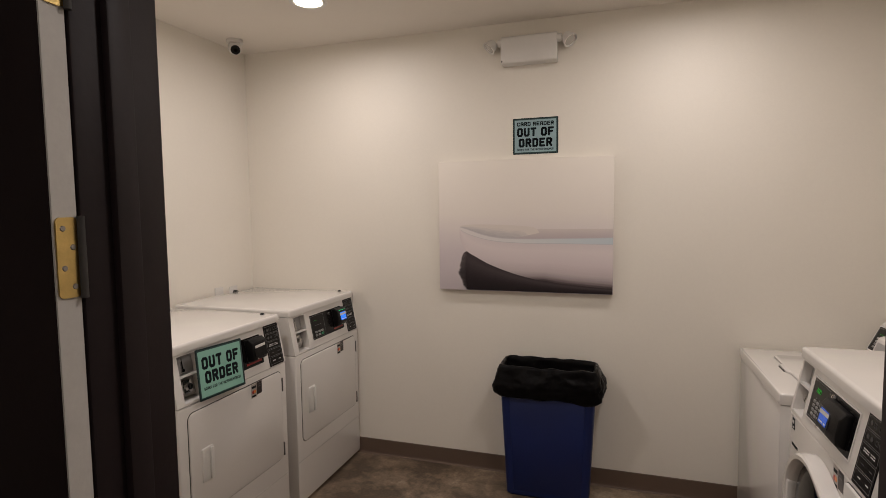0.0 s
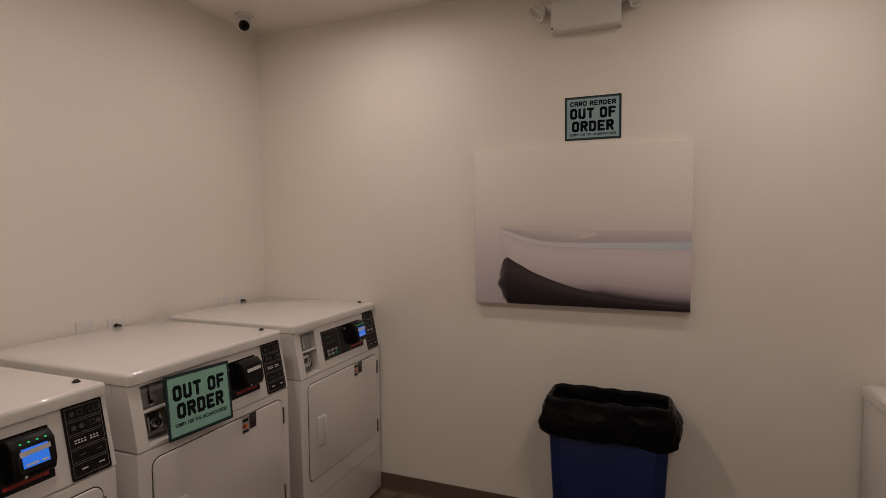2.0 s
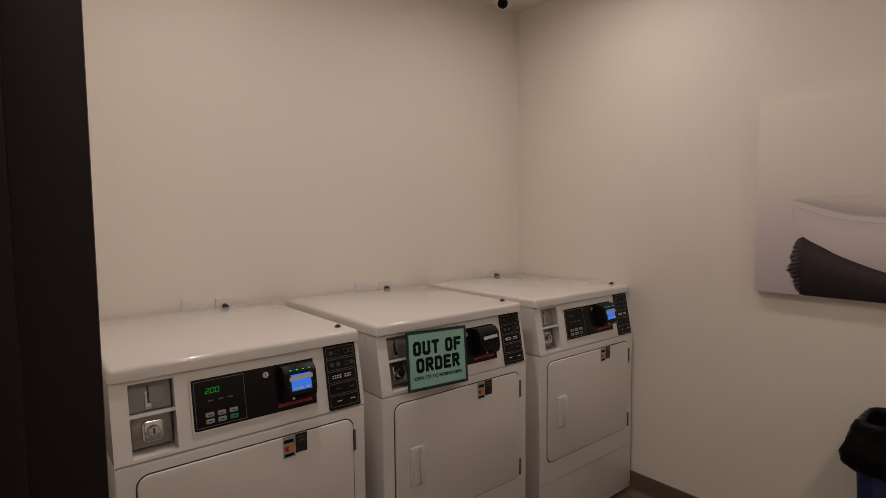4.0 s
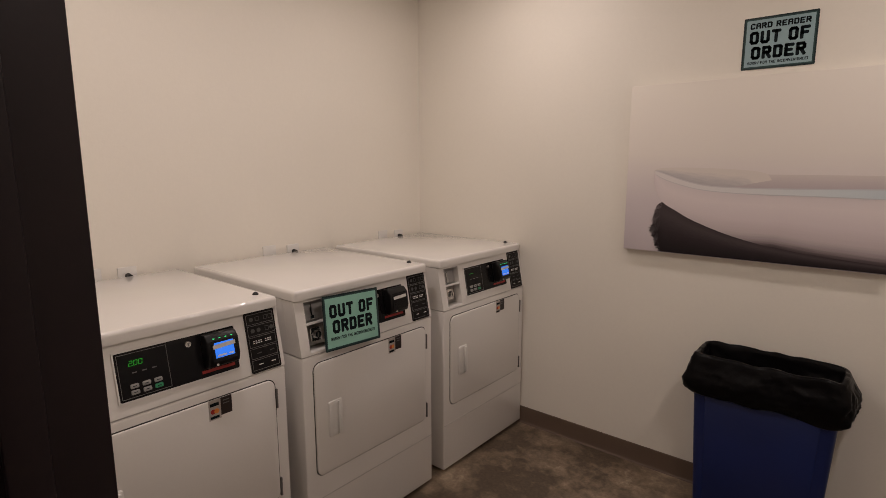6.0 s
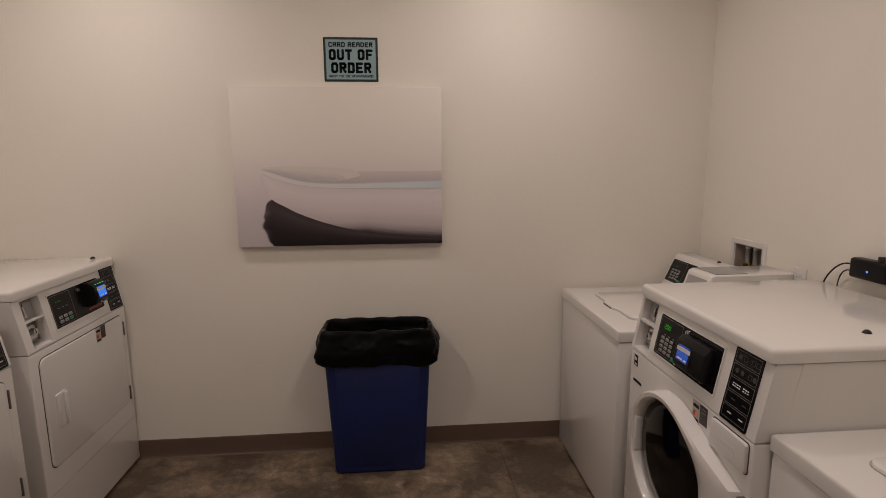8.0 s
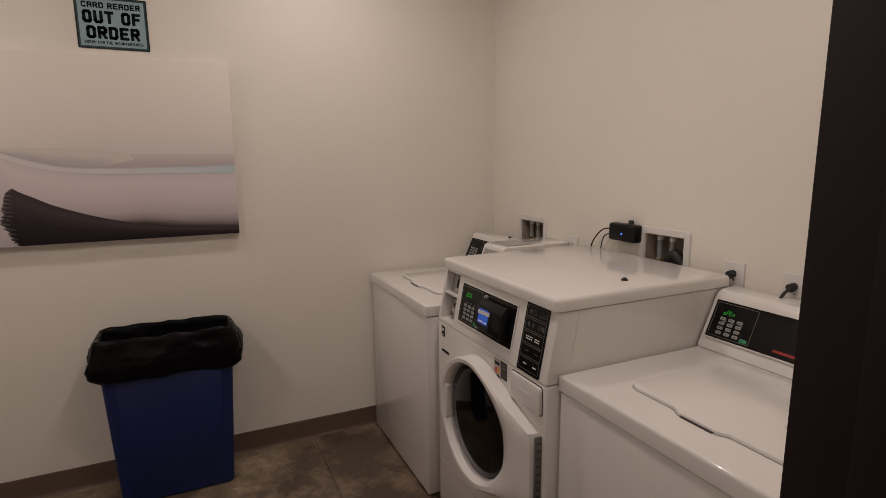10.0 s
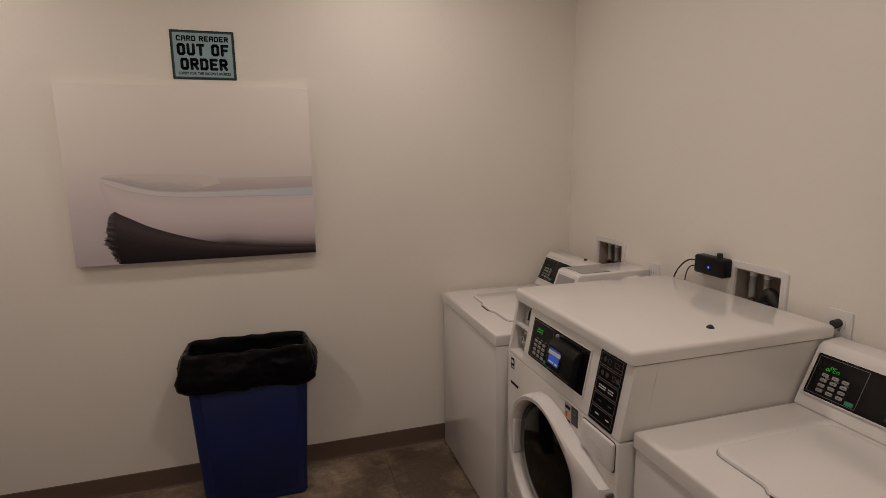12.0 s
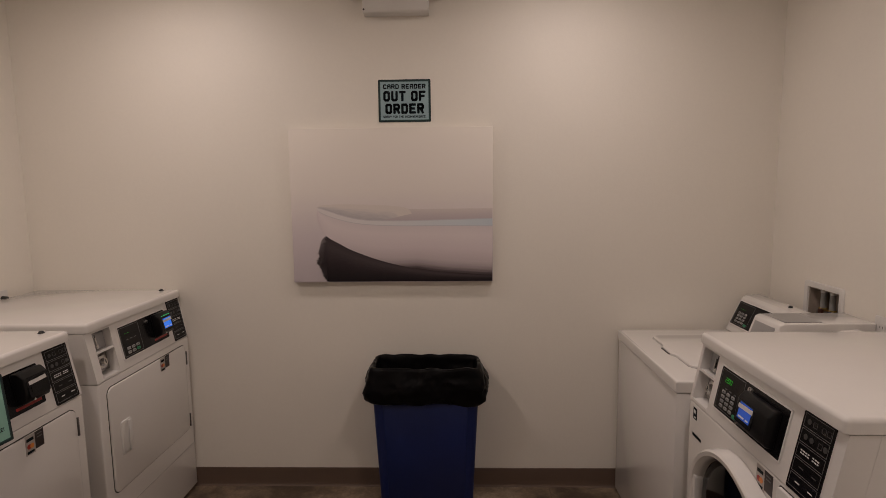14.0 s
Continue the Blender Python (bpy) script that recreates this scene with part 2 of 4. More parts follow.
def tube(points, r, n=10):
    """A round tube along a smoothed line of points."""
    ps = [Vector(p) for p in points]
    fine = []
    for i in range(len(ps) - 1):
        p0, p1, p2, p3 = ps[max(i - 1, 0)], ps[i], ps[i + 1], ps[min(i + 2, len(ps) - 1)]
        for k in range(6):
            t = k / 6
            fine.append(0.5 * (2 * p1 + (p2 - p0) * t + (2 * p0 - 5 * p1 + 4 * p2 - p3) * t * t + (3 * p1 - p0 - 3 * p2 + p3) * t ** 3))
    fine.append(ps[-1])
    bm = bmesh.new()
    rows = []
    for i, p in enumerate(fine):
        d = (fine[min(i + 1, len(fine) - 1)] - fine[max(i - 1, 0)]).normalized()
        q = d.to_track_quat("Z", "Y").to_matrix()
        rows.append([bm.verts.new(p + q @ Vector((r * math.cos(2 * math.pi * k / n), r * math.sin(2 * math.pi * k / n), 0))) for k in range(n)])
    for a, b in zip(rows, rows[1:]):
        for k in range(n):
            bm.faces.new((a[k], a[(k + 1) % n], b[(k + 1) % n], b[k]))
    bm.faces.new(rows[0])
    bm.faces.new(list(reversed(rows[-1])))
    return bm


SEGMENTS = {"0": "abcdef", "2": "abged", "O": "cdeg", "P": "abefg", "E": "adefg", "N": "ceg", "-": "g"}


def seven(text, width, height, m):
    """Slanted seven-segment characters as a bmesh that faces +x, centred at m."""
    cells = [c for c in text if c != "."]
    w = width / (len(cells) + 0.25 * (len(cells) - 1))
    t, h = height * 0.11, height / 2
    bm = bmesh.new()
    y = -width / 2
    for c in text:
        if c == ".":
            box(0, 0.0008, y - 0.22 * w, y - 0.22 * w + t, -h, -h + t, bm=bm)
            continue
        bars = {"a": (y + t, y + w - t, h - t, h), "g": (y + t, y + w - t, -t / 2, t / 2), "d": (y + t, y + w - t, -h, -h + t),
                "f": (y, y + t, t / 2, h - t / 2), "b": (y + w - t, y + w, t / 2, h - t / 2), "e": (y, y + t, -h + t / 2, -t / 2), "c": (y + w - t, y + w, -h + t / 2, -t / 2)}
        for s in SEGMENTS[c]:
            box(0, 0.0008, *bars[s], bm=bm)
        y += 1.25 * w
    bm.transform(m @ Matrix(((1, 0, 0, 0), (0, 1, 0.16, 0), (0, 0, 1, 0), (0, 0, 0, 1))))
    return bm


TOZ = pose(0, 0, 0, 0, 90, 0)  # turns local z to +x


# ---- structure ----
def structure(name, bm, material, label, category=""):
    return tagged(part(name, bm, material, smooth=False), label, category or name.split("_")[0], kind="structure")


T = 0.13
structure("wall_north", box(WEST - T, EAST + T, NORTH, NORTH + T, FLOOR, CEIL), WALL, "cream painted plain drywall wall behind the picture")
structure("wall_west", box(WEST - T, WEST, -1.6, NORTH, FLOOR, CEIL), WALL, "cream painted drywall wall behind the dryers")
DOORL, DOORR, DOORH, OUT = -0.562, 0.427, 2.02, 0.510
# east wall with two recesses for the valve boxes
VALVES = [(2.492, 2.682, 0.910, 1.066), (1.667, 1.845, 0.925, 1.098)]
structure("wall_east", holed(-1.6, NORTH, FLOOR, CEIL, VALVES, EAST, EAST + T), WALL, "cream painted drywall wall behind the washers")
structure("wall_south", holed(WEST, EAST, FLOOR, CEIL, [(DOORL - 0.03, DOORR + 0.03, FLOOR, DOORH + 0.03)], 0, 0.13), WALL, "cream painted drywall wall with the doorway")
so = bpy.data.objects["wall_south"]
so.matrix_world = Matrix(((0, 1, 0, 0), (1, 0, 0, OUT), (0, 0, 1, 0), (0, 0, 0, 1)))
structure("wall_hall", box(WEST - T, EAST + T, -1.73, -1.6, FLOOR, CEIL), WALL, "plain cream wall behind the doorway")
structure("ceiling", box(WEST - T, EAST + T, -1.73, NORTH + T, CEIL, CEIL + 0.1), CEILING, "flat cream painted drywall ceiling")
fl = bmesh.new()
for x0, x1 in ((WEST - T, 0.408), (0.412, EAST + T)):
    box(x0, x1, -1.73, NORTH + T, -0.12, FLOOR, bm=fl)
box(0.408, 0.412, -1.73, NORTH + T, -0.12, FLOOR - 0.005, bm=fl)
structure("floor", fl, CONCRETE, "mottled brown stained concrete floor with a sawn joint")


def cove(name, x0, y0, x1, y1):
    """A rubber base strip with a curved toe; the wall is to the left of the way from start to end."""
    pts = [(0, 0), (0.011, 0), (0.0105, 0.002), (0.0065, 0.006), (0.0045, 0.014), (0.0035, 0.030), (0.0035, 0.096), (0.002, 0.099), (0, 0.099)]
    d = Vector((x1 - x0, y1 - y0, 0))
    bm = profile(pts, 0, d.length)
    bm.transform(Matrix.Translation((x0, y0, FLOOR)) @ Matrix.Rotation(math.atan2(d.y, d.x) - math.pi / 2, 4, "Z"))
    structure(name, bm, COVE, "brown rubber cove base along the wall", "baseboard")


cove("baseboard_north", WEST, NORTH, EAST, NORTH)
cove("baseboard_west", WEST, SOUTH, WEST, NORTH)
cove("baseboard_east", EAST, NORTH, EAST, SOUTH)

# doorway: dark frame with stops, and the door folded back outside
fr = thing("door_frame", "dark brown painted metal door frame round the open doorway", "door frame")
fr["kind"] = "structure"
for nm, xa, xb, s in (("jamb", DOORL - 0.05, DOORL, 1), ("jamb", DOORR, DOORR + 0.05, -1)):
    xe = xb if s > 0 else xa
    bm = box(xa, xb, OUT - 0.012, SOUTH + 0.007, FLOOR, DOORH + 0.05, 0.003)
    box(min(xe, xe + 0.014 * s), max(xe, xe + 0.014 * s), 0.545, 0.585, FLOOR, DOORH, 0.003, bm=bm)
    part(nm, bm, DARKWOOD, fr)
hb = box(DOORL, DOORR, OUT - 0.012, SOUTH + 0.007, DOORH, DOORH + 0.05, 0.003)
box(DOORL, DOORR, 0.545, 0.585, DOORH - 0.014, DOORH, 0.003, bm=hb)
part("head", hb, DARKWOOD, fr)
dr = thing("door_1", "dark brown flush door standing wide open, pale unpainted hinge edge", "door")
dr["kind"] = "structure"
part("door_leaf", box(-1.481, -0.568, 0.4585, 0.4965, 0.0, 2.00, 0.002), DARKWOOD, dr)
part("hinge_edge", box(-0.568, -0.565, 0.4605, 0.4945, 0.002, 1.998), DOOREDGE, dr, "pale unpainted door edge")
for hz in (0.22, 1.459, 1.85):
    h = part("hinge", rounded(0.4625, 0.4940, hz - 0.055, hz + 0.055, 0.007, -0.565, -0.5625), BRASS, dr, "brass butt hinge")
    part("knuckle", cyl(0.005, 0.005, 0.114, 14, Matrix.Translation((-0.559, 0.4955, hz - 0.057))), GAP, h)
    for sy, sz in ((0.472, 0.040), (0.485, 0.014), (0.472, -0.014), (0.485, -0.040)):
        s = cyl(0.0042, 0.0032, 0.0012, 14, Matrix.Translation((-0.5626, sy, hz + sz)) @ TOZ)
        part("screw", s, STEEL, h)

# recessed lights; the last, in the hall, is unseen and added as fill
for cx, cy, watts in CANS_AND_HALL_FILL:
    dl = thing("downlight", "round white recessed ceiling light, lit; the hall one is added fill", "ceiling light", pose(cx, cy, CEIL), "ceiling lights")
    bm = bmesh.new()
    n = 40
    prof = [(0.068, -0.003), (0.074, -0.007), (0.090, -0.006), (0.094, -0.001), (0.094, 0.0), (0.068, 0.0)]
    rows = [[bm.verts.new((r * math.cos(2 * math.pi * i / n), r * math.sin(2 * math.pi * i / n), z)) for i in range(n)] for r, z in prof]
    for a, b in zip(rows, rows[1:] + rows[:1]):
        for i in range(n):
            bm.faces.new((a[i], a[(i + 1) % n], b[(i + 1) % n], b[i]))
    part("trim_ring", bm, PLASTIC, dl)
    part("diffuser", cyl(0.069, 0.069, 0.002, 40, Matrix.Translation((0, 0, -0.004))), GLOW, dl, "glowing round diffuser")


# ---- machines ----
W, D, SEAM = 0.688, 0.758, 0.777
WD = 0.690  # depth of the front-load washer
RAKE = math.atan(0.19)
FACE = Matrix.Translation((0, 0, SEAM)) @ pose(0, 0, 0, 0, -math.degrees(RAKE), 0)  # the raked control face: x out, z up along it
COIN, PANEL, STRIP = (-0.304, -0.200, 0.010, 0.198), (-0.161, 0.184, 0.040, 0.174), (0.222, 0.330, 0.004, 0.202)


def on(parent, name, material, y0, y1, z0, z1, x0=0.0, x1=0.003, r=0.0, edge=0.0, label="", m=FACE):
    """A small flat part on a face, rounded if r is given."""
    bm = rounded(y0, y1, z0, z1, r, x0, x1, 4, m, edge) if r else box(x0, x1, y0, y1, z0, z1, m=m)
    return part(name, bm, material, parent, label)


def sticker(parent, yc, zc, x=0.0, m=None):
    """A small two-tone payment sticker: a pale half with marks and a dark half."""
    m = m or Matrix()
    s = on(parent, "payment_sticker", PAPER, yc - 0.036, yc + 0.002, zc - 0.032, zc + 0.032, x, x + 0.001, label="small pale and black payment sticker", m=m)
    on(s, "dark_half", BROWNLABEL, yc + 0.002, yc + 0.038, zc - 0.024, zc + 0.032, x, x + 0.001, m=m)
    on(s, "mark", INK, yc - 0.032, yc - 0.004, zc + 0.012, zc + 0.022, x + 0.001, x + 0.0016, m=m)
    for dy, mt in ((-0.023, RED), (-0.012, ORANGE)):
        part("mark", cyl(0.008, 0.008, 0.0008, 14, m @ Matrix.Translation((x + 0.001 + (0.0003 if mt is ORANGE else 0), yc + dy, zc - 0.005)) @ TOZ), mt, s)
    on(s, "mark", INK, yc - 0.032, yc - 0.004, zc - 0.028, zc - 0.020, x + 0.001, x + 0.0016, m=m)
    for dz in (0.020, 0.010):
        on(s, "mark", LINE, yc + 0.010, yc + 0.030, zc + dz, zc + dz + 0.003, x + 0.001, x + 0.0016, m=m)


def card_reader(parent, yc, zc, m, lit=True, wide=0.0, leds=True, out=1.0):
    """A black card reader box that stands out from the panel, with a screen and a paper label."""
    w, h = 0.050, 0.052
    outline = [(0.002, -h), (0.034, -h + 0.004), (0.044, -0.025), (0.046, 0.030), (0.030, h), (0.002, h)]
    bm = profile([(x * out, z) for x, z in outline], -w, w + wide, 0.005)
    bm.transform(m @ Matrix.Translation((0, yc, zc)))
    r = part("card_reader", bm, MATTEBLACK, parent, "black plastic card reader with a small screen")
    k = m @ Matrix.Translation((0.0452 * out, yc, zc)) @ pose(0, 0, 0, 0, -2, 0)
    part("bezel", rounded(-0.041, 0.041, -0.034, 0.030, 0.005, 0.0, 0.0012, 4, k), BLACK, r)
    on(r, "screen", (SCREEN if leds else DIMSCREEN) if lit else BLACK, -0.030, 0.030, -0.022, 0.024, 0.0012, 0.002, m=k, label="blue lit screen" if lit else "")
    on(r, "paper_label", TAPE, -0.034, 0.036, 0.007, 0.019, 0.0021, 0.0028, m=k @ pose(0, 0, 0, 2, 0, 0), label="strip of worn paper tape")
    if lit:
        for i in range(4 if leds else 0):
            on(r, "indicator", LEDGREEN, -0.030 + i * 0.019, -0.026 + i * 0.019, 0.035, 0.0375, -0.004, 0.0012, m=k)
        for i, wd in enumerate((0.018, 0.010, 0.014)):
            on(r, "screen_writing", WHITEPRINT, -0.024 + i * 0.018, -0.024 + i * 0.018 + wd, -0.018, -0.013, 0.002, 0.0024, m=k)
    part("reader_button", cyl(0.004, 0.0035, 0.002, 14, k @ Matrix.Translation((0.0, -0.028, -0.041)) @ TOZ), CHROME, r)
    return r


def control_panel(parent, m, y0, y1, z0, z1, digits, keys, red=True):
    """A black control panel with a framed keypad, a green display and keys."""
    p = on(parent, "control_panel", BLACK, y0, y1, z0, z1, 0.0, 0.003, 0.006, label="glossy black control panel", m=m)
    part("panel_rim", ring(y0 - 0.004, y1 + 0.004, z0 - 0.004, z1 + 0.004, 0.004, -0.001, 0.004, m), PLASTIC, p)
    ky1 = y0 + 0.137
    part("keypad_outline", ring(y0 + 0.006, ky1, z0 + 0.006, z1 - 0.006, 0.0013, 0.003, 0.0036, m), LINE, p)
    if digits:
        part("display", seven(digits, 0.036, 0.0145, m @ Matrix.Translation((0.0032, y0 + 0.052, z1 - 0.034))), DIGITS, p, "green lit digits")
    rows, cols, kw, kh = keys
    for j in range(rows):
        for i in range(cols):
            green = (j == rows - 1 and i == cols - 1 and rows < 4)
            a = y0 + 0.030 + i * (kw + 0.009)
            b = z0 + 0.014 + (rows - 1 - j) * (kh + 0.005)
            k = on(p, "key", GREENKEY if green else KEY, a, a + kw, b, b + kh, 0.003, 0.0055, 0.003, 0.001, m=m)
            on(k, "key_mark", INK, a + 0.006, a + kw - 0.006, b + kh * 0.42, b + kh * 0.58, 0.0055, 0.0060, m=m)
    if rows >= 4:
        on(p, "start_key", GREENKEY, ky1 - 0.028, ky1 - 0.006, z0 + 0.009, z0 + 0.020, 0.003, 0.0055, 0.003, 0.001, m=m)
    if red:
        on(p, "red_mark", RED, y1 - 0.118, y1 - 0.014, z0 + 0.012, z0 + 0.021, 0.003, 0.0036, m=m)
    for i in range(3):
        on(p, "panel_mark", LINE, y0 + 0.040 + i * 0.026, y0 + 0.052 + i * 0.026, z1 - 0.062, z1 - 0.059, 0.003, 0.0034, m=m)
    return p


def key_lock(parent, m, y, z):
    l = part("key_lock", cyl(0.0095, 0.0085, 0.006, 20, m @ Matrix.Translation((0.003, y, z)) @ TOZ), CHROME, parent, "round chrome key lock")
    on(l, "key_slot", GAP, y - 0.001, y + 0.001, z - 0.005, z + 0.005, 0.009, 0.0096, m=m)


def symbol_strip(parent, m):
    y0, y1, z0, z1 = STRIP
    s = on(parent, "instruction_strip", BLACK, y0, y1, z0, z1, 0.0, 0.003, 0.006, label="black instruction strip with pale symbols", m=m)
    hh = (z1 - z0 - 0.012) / 5
    rnd = random.Random(4)
    for i in range(5):
        b = z0 + 0.006 + i * hh
        part("strip_outline", ring(y0 + 0.006, y1 - 0.006, b + 0.002, b + hh - 0.002, 0.0012, 0.003, 0.0035, m), LINE, s)
        zc = b + hh / 2
        if i == 2:
            for g, n in ((0.020, 4), (0.062, 3)):
                for k in range(n):
                    for r in range(2):
                        on(s, "mark", WHITEPRINT, y0 + g + k * 0.0085, y0 + g + 0.0055 + k * 0.0085, zc - 0.005 + r * 0.0065, zc - 0.0018 + r * 0.0065, 0.003, 0.0036, m=m)
        elif i in (3, 4):
            for c in (0.024, 0.045, 0.075, 0.092):
                if rnd.random() < 0.35:
                    part("mark", cyl(0.007, 0.007, 0.0006, 12, m @ Matrix.Translation((0.003, y0 + c, zc)) @ TOZ), DIM, s)
                else:
                    part("mark", ring(y0 + c - 0.007, y0 + c + 0.007, zc - 0.007, zc + 0.007, 0.0016, 0.003, 0.0036, m), DIM, s)
        else:
            for c in (0.038, 0.084):
                on(s, "mark", DIM if i else WHITEPRINT, y0 + c - 0.010, y0 + c + 0.006, zc - 0.0015, zc + 0.0015, 0.003, 0.0036, m=m)


def coin_bay(parent, m, dy=0.0):
    """The inside of the coin recess: a slot plate above, a locked coin box below."""
    m = m @ Matrix.Translation((0, dy, 0))
    y0, y1, z0, z1 = COIN
    mid = z0 + 0.098
    p = on(parent, "coin_plate", GREYPLASTIC, y0 + 0.003, y1 - 0.003, mid + 0.010, z1 - 0.004, -0.052, -0.028, 0.004, 0.002, "grey coin slot plate", m)
    on(p, "coin_slot", GAP, -0.258, -0.254, mid + 0.030, z1 - 0.018, -0.028, -0.0268, m=m)
    on(p, "slot_rim", CHROME, -0.264, -0.259, mid + 0.026, z1 - 0.030, -0.028, -0.022, 0.002, m=m)
    on(p, "return_button", CHROME, -0.266, -0.250, mid + 0.014, mid + 0.030, -0.028, -0.023, 0.004, 0.001, m=m)
    on(parent, "bay_shelf", PLASTIC, y0, y1, mid, mid + 0.008, -0.066, -0.002, m=m)
    c = on(parent, "coin_box", STEEL, y0 + 0.005, y1 - 0.005, z0 + 0.018, mid - 0.003, -0.060, -0.036, 0.004, 0.002, "metal coin box with a chrome lock", m)
    on(c, "lock_plate", CHROME, -0.276, -0.226, z0 + 0.030, mid - 0.016, -0.036, -0.026, 0.010, 0.004, m=m)
    part("lock_barrel", cyl(0.0155, 0.0125, 0.014, 20, m @ Matrix.Translation((-0.026, -0.251, z0 + 0.056)) @ TOZ), CHROME, c)
    on(c, "key_slot", GAP, -0.253, -0.249, z0 + 0.049, z0 + 0.064, -0.012, -0.0112, m=m)


def cabinet_top(parent, deep=D, z0=0.978, z1=1.014):
    """The top panel with its large rounded front and side edges."""
    bm = box(-deep, -0.026, -W / 2 - 0.002, W / 2 + 0.002, z0, z1)
    es = [e for e in bm.edges if all(v.co.z > z1 - 0.001 for v in e.verts) or (abs(e.verts[0].co.z - e.verts[1].co.z) > 0.01 and e.verts[0].co.x > -0.1)]
    bmesh.ops.bevel(bm, geom=es, offset=0.013, segments=4, profile=0.5, affect="EDGES")
    part("top_panel", bm, ENAMEL, parent)
    part("top_seam", box(-deep + 0.006, -0.044, -W / 2 + 0.003, W / 2 - 0.003, z0 - 0.004, z0), SEAMGREY, parent)


def upper_cabinet(parent, dy=0.0, deep=D):
    """Control housing with a raked front that has a hole for the coin bay."""
    sh = Matrix(((1, 0, -0.19, 0.19 * SEAM), (0, 1, 0, 0), (0, 0, 1, 0), (0, 0, 0, 1)))
    c = math.cos(RAKE)
    hole = (COIN[0] + dy, COIN[1] + dy, SEAM + COIN[2] * c, SEAM + COIN[3] * c - 0.006)
    bm = holed(-W / 2, W / 2, SEAM + 0.002, 0.9745, [hole], -0.068, 0.0)
    bm.transform(sh)
    part("control_housing", profile([(-deep, SEAM + 0.002), (-0.0684, SEAM + 0.002), (-0.1065, 0.9745), (-deep, 0.9745)], -W / 2, W / 2), ENAMEL, parent)
    part("control_fascia", bm, ENAMEL, parent)
    part("body_seam", box(-deep + 0.004, -0.004, -W / 2 + 0.003, W / 2 - 0.003, SEAM - 0.003, SEAM + 0.002), SEAMGREY, parent)


def dot(parent, x, y, z):
    bm = bmesh.new()
    bmesh.ops.create_uvsphere(bm, u_segments=16, v_segments=10, radius=0.0098, matrix=Matrix.Translation((x, y, z)) @ Matrix.Diagonal((1, 1, 0.95, 1)))
    cyl(0.0115, 0.0105, 0.003, 16, Matrix.Translation((x, y, z - 0.001)), bm)
    part("rubber_bumper", bm, RUBBER, parent, "small black rubber bumper")


def feet(parent, depth):
    for fx in (-0.06, -depth + 0.06):
        for fy in (-W / 2 + 0.06, W / 2 - 0.06):
            part("foot", cyl(0.022, 0.018, 0.024, 16, Matrix.Translation((fx, fy, FLOOR))), RUBBER, parent)


def dryer(m, digits, lit, label):
    d = thing("dryer", label, "dryer", m, "dryers along the wall")
    part("body", box(-D, 0, -W / 2, W / 2, -0.014, SEAM - 0.003, 0.006, 3), ENAMEL, d)
    part("kick_seam", box(-0.004, 0.0012, -W / 2 + 0.004, W / 2 - 0.004, 0.211, 0.2135), SEAMGREY, d)
    feet(d, D)
    upper_cabinet(d)
    cabinet_top(d)
    # drop door with its dark gap, grip and two hinges
    part("door_gap", rounded(-0.302, 0.302, 0.302, 0.746, 0.032, -0.002, 0.0012, 8), GAP, d)
    dd = part("door", rounded(-0.2985, 0.2985, 0.3055, 0.7425, 0.029, 0.0, 0.007, 8, edge=0.004), ENAMEL, d)
    bm = rounded(-0.243, -0.181, 0.444, 0.582, 0.006, 0.006, 0.013, 4, edge=0.003)
    part("door_grip", bm, PLASTIC, dd, "moulded white door grip")
    part("grip_hollow", rounded(-0.229, -0.203, 0.454, 0.572, 0.004, 0.0128, 0.0136, 4), PLASTIC, dd)
    part("grip_lip", box(0.0125, 0.023, -0.206, -0.188, 0.448, 0.578, 0.004), PLASTIC, dd)
    for hz in (0.672, 0.349):
        part("hinge", box(0.0, 0.0095, 0.2992, 0.3062, hz - 0.034, hz + 0.034, 0.002), DARKGREY, d)
    sticker(dd, 0.105, 0.712, 0.007)
    # controls
    coin_bay(d, FACE)
    p = control_panel(d, FACE, *PANEL, digits, (2, 3, 0.022, 0.012))
    key_lock(p, FACE, 0.036, 0.152)
    card_reader(p, 0.124, 0.117, FACE, lit)
    symbol_strip(d, FACE)
    dot(d, -0.10, 0.308, 1.014)
    return d


FX = -1.420
for yc, digits, lit, label in ((1.091, "2.00", True, "white enamel front-control dryer with a lit green display"),
                               (1.847, "", False, "white enamel dryer with a card notice over its panel"),
                               (2.621, "----", True, "white enamel dryer beside the picture wall, display lit")):
    dryer(pose(FX, yc, 0), digits, lit, label)


TD = 0.665  # depth of the top loaders


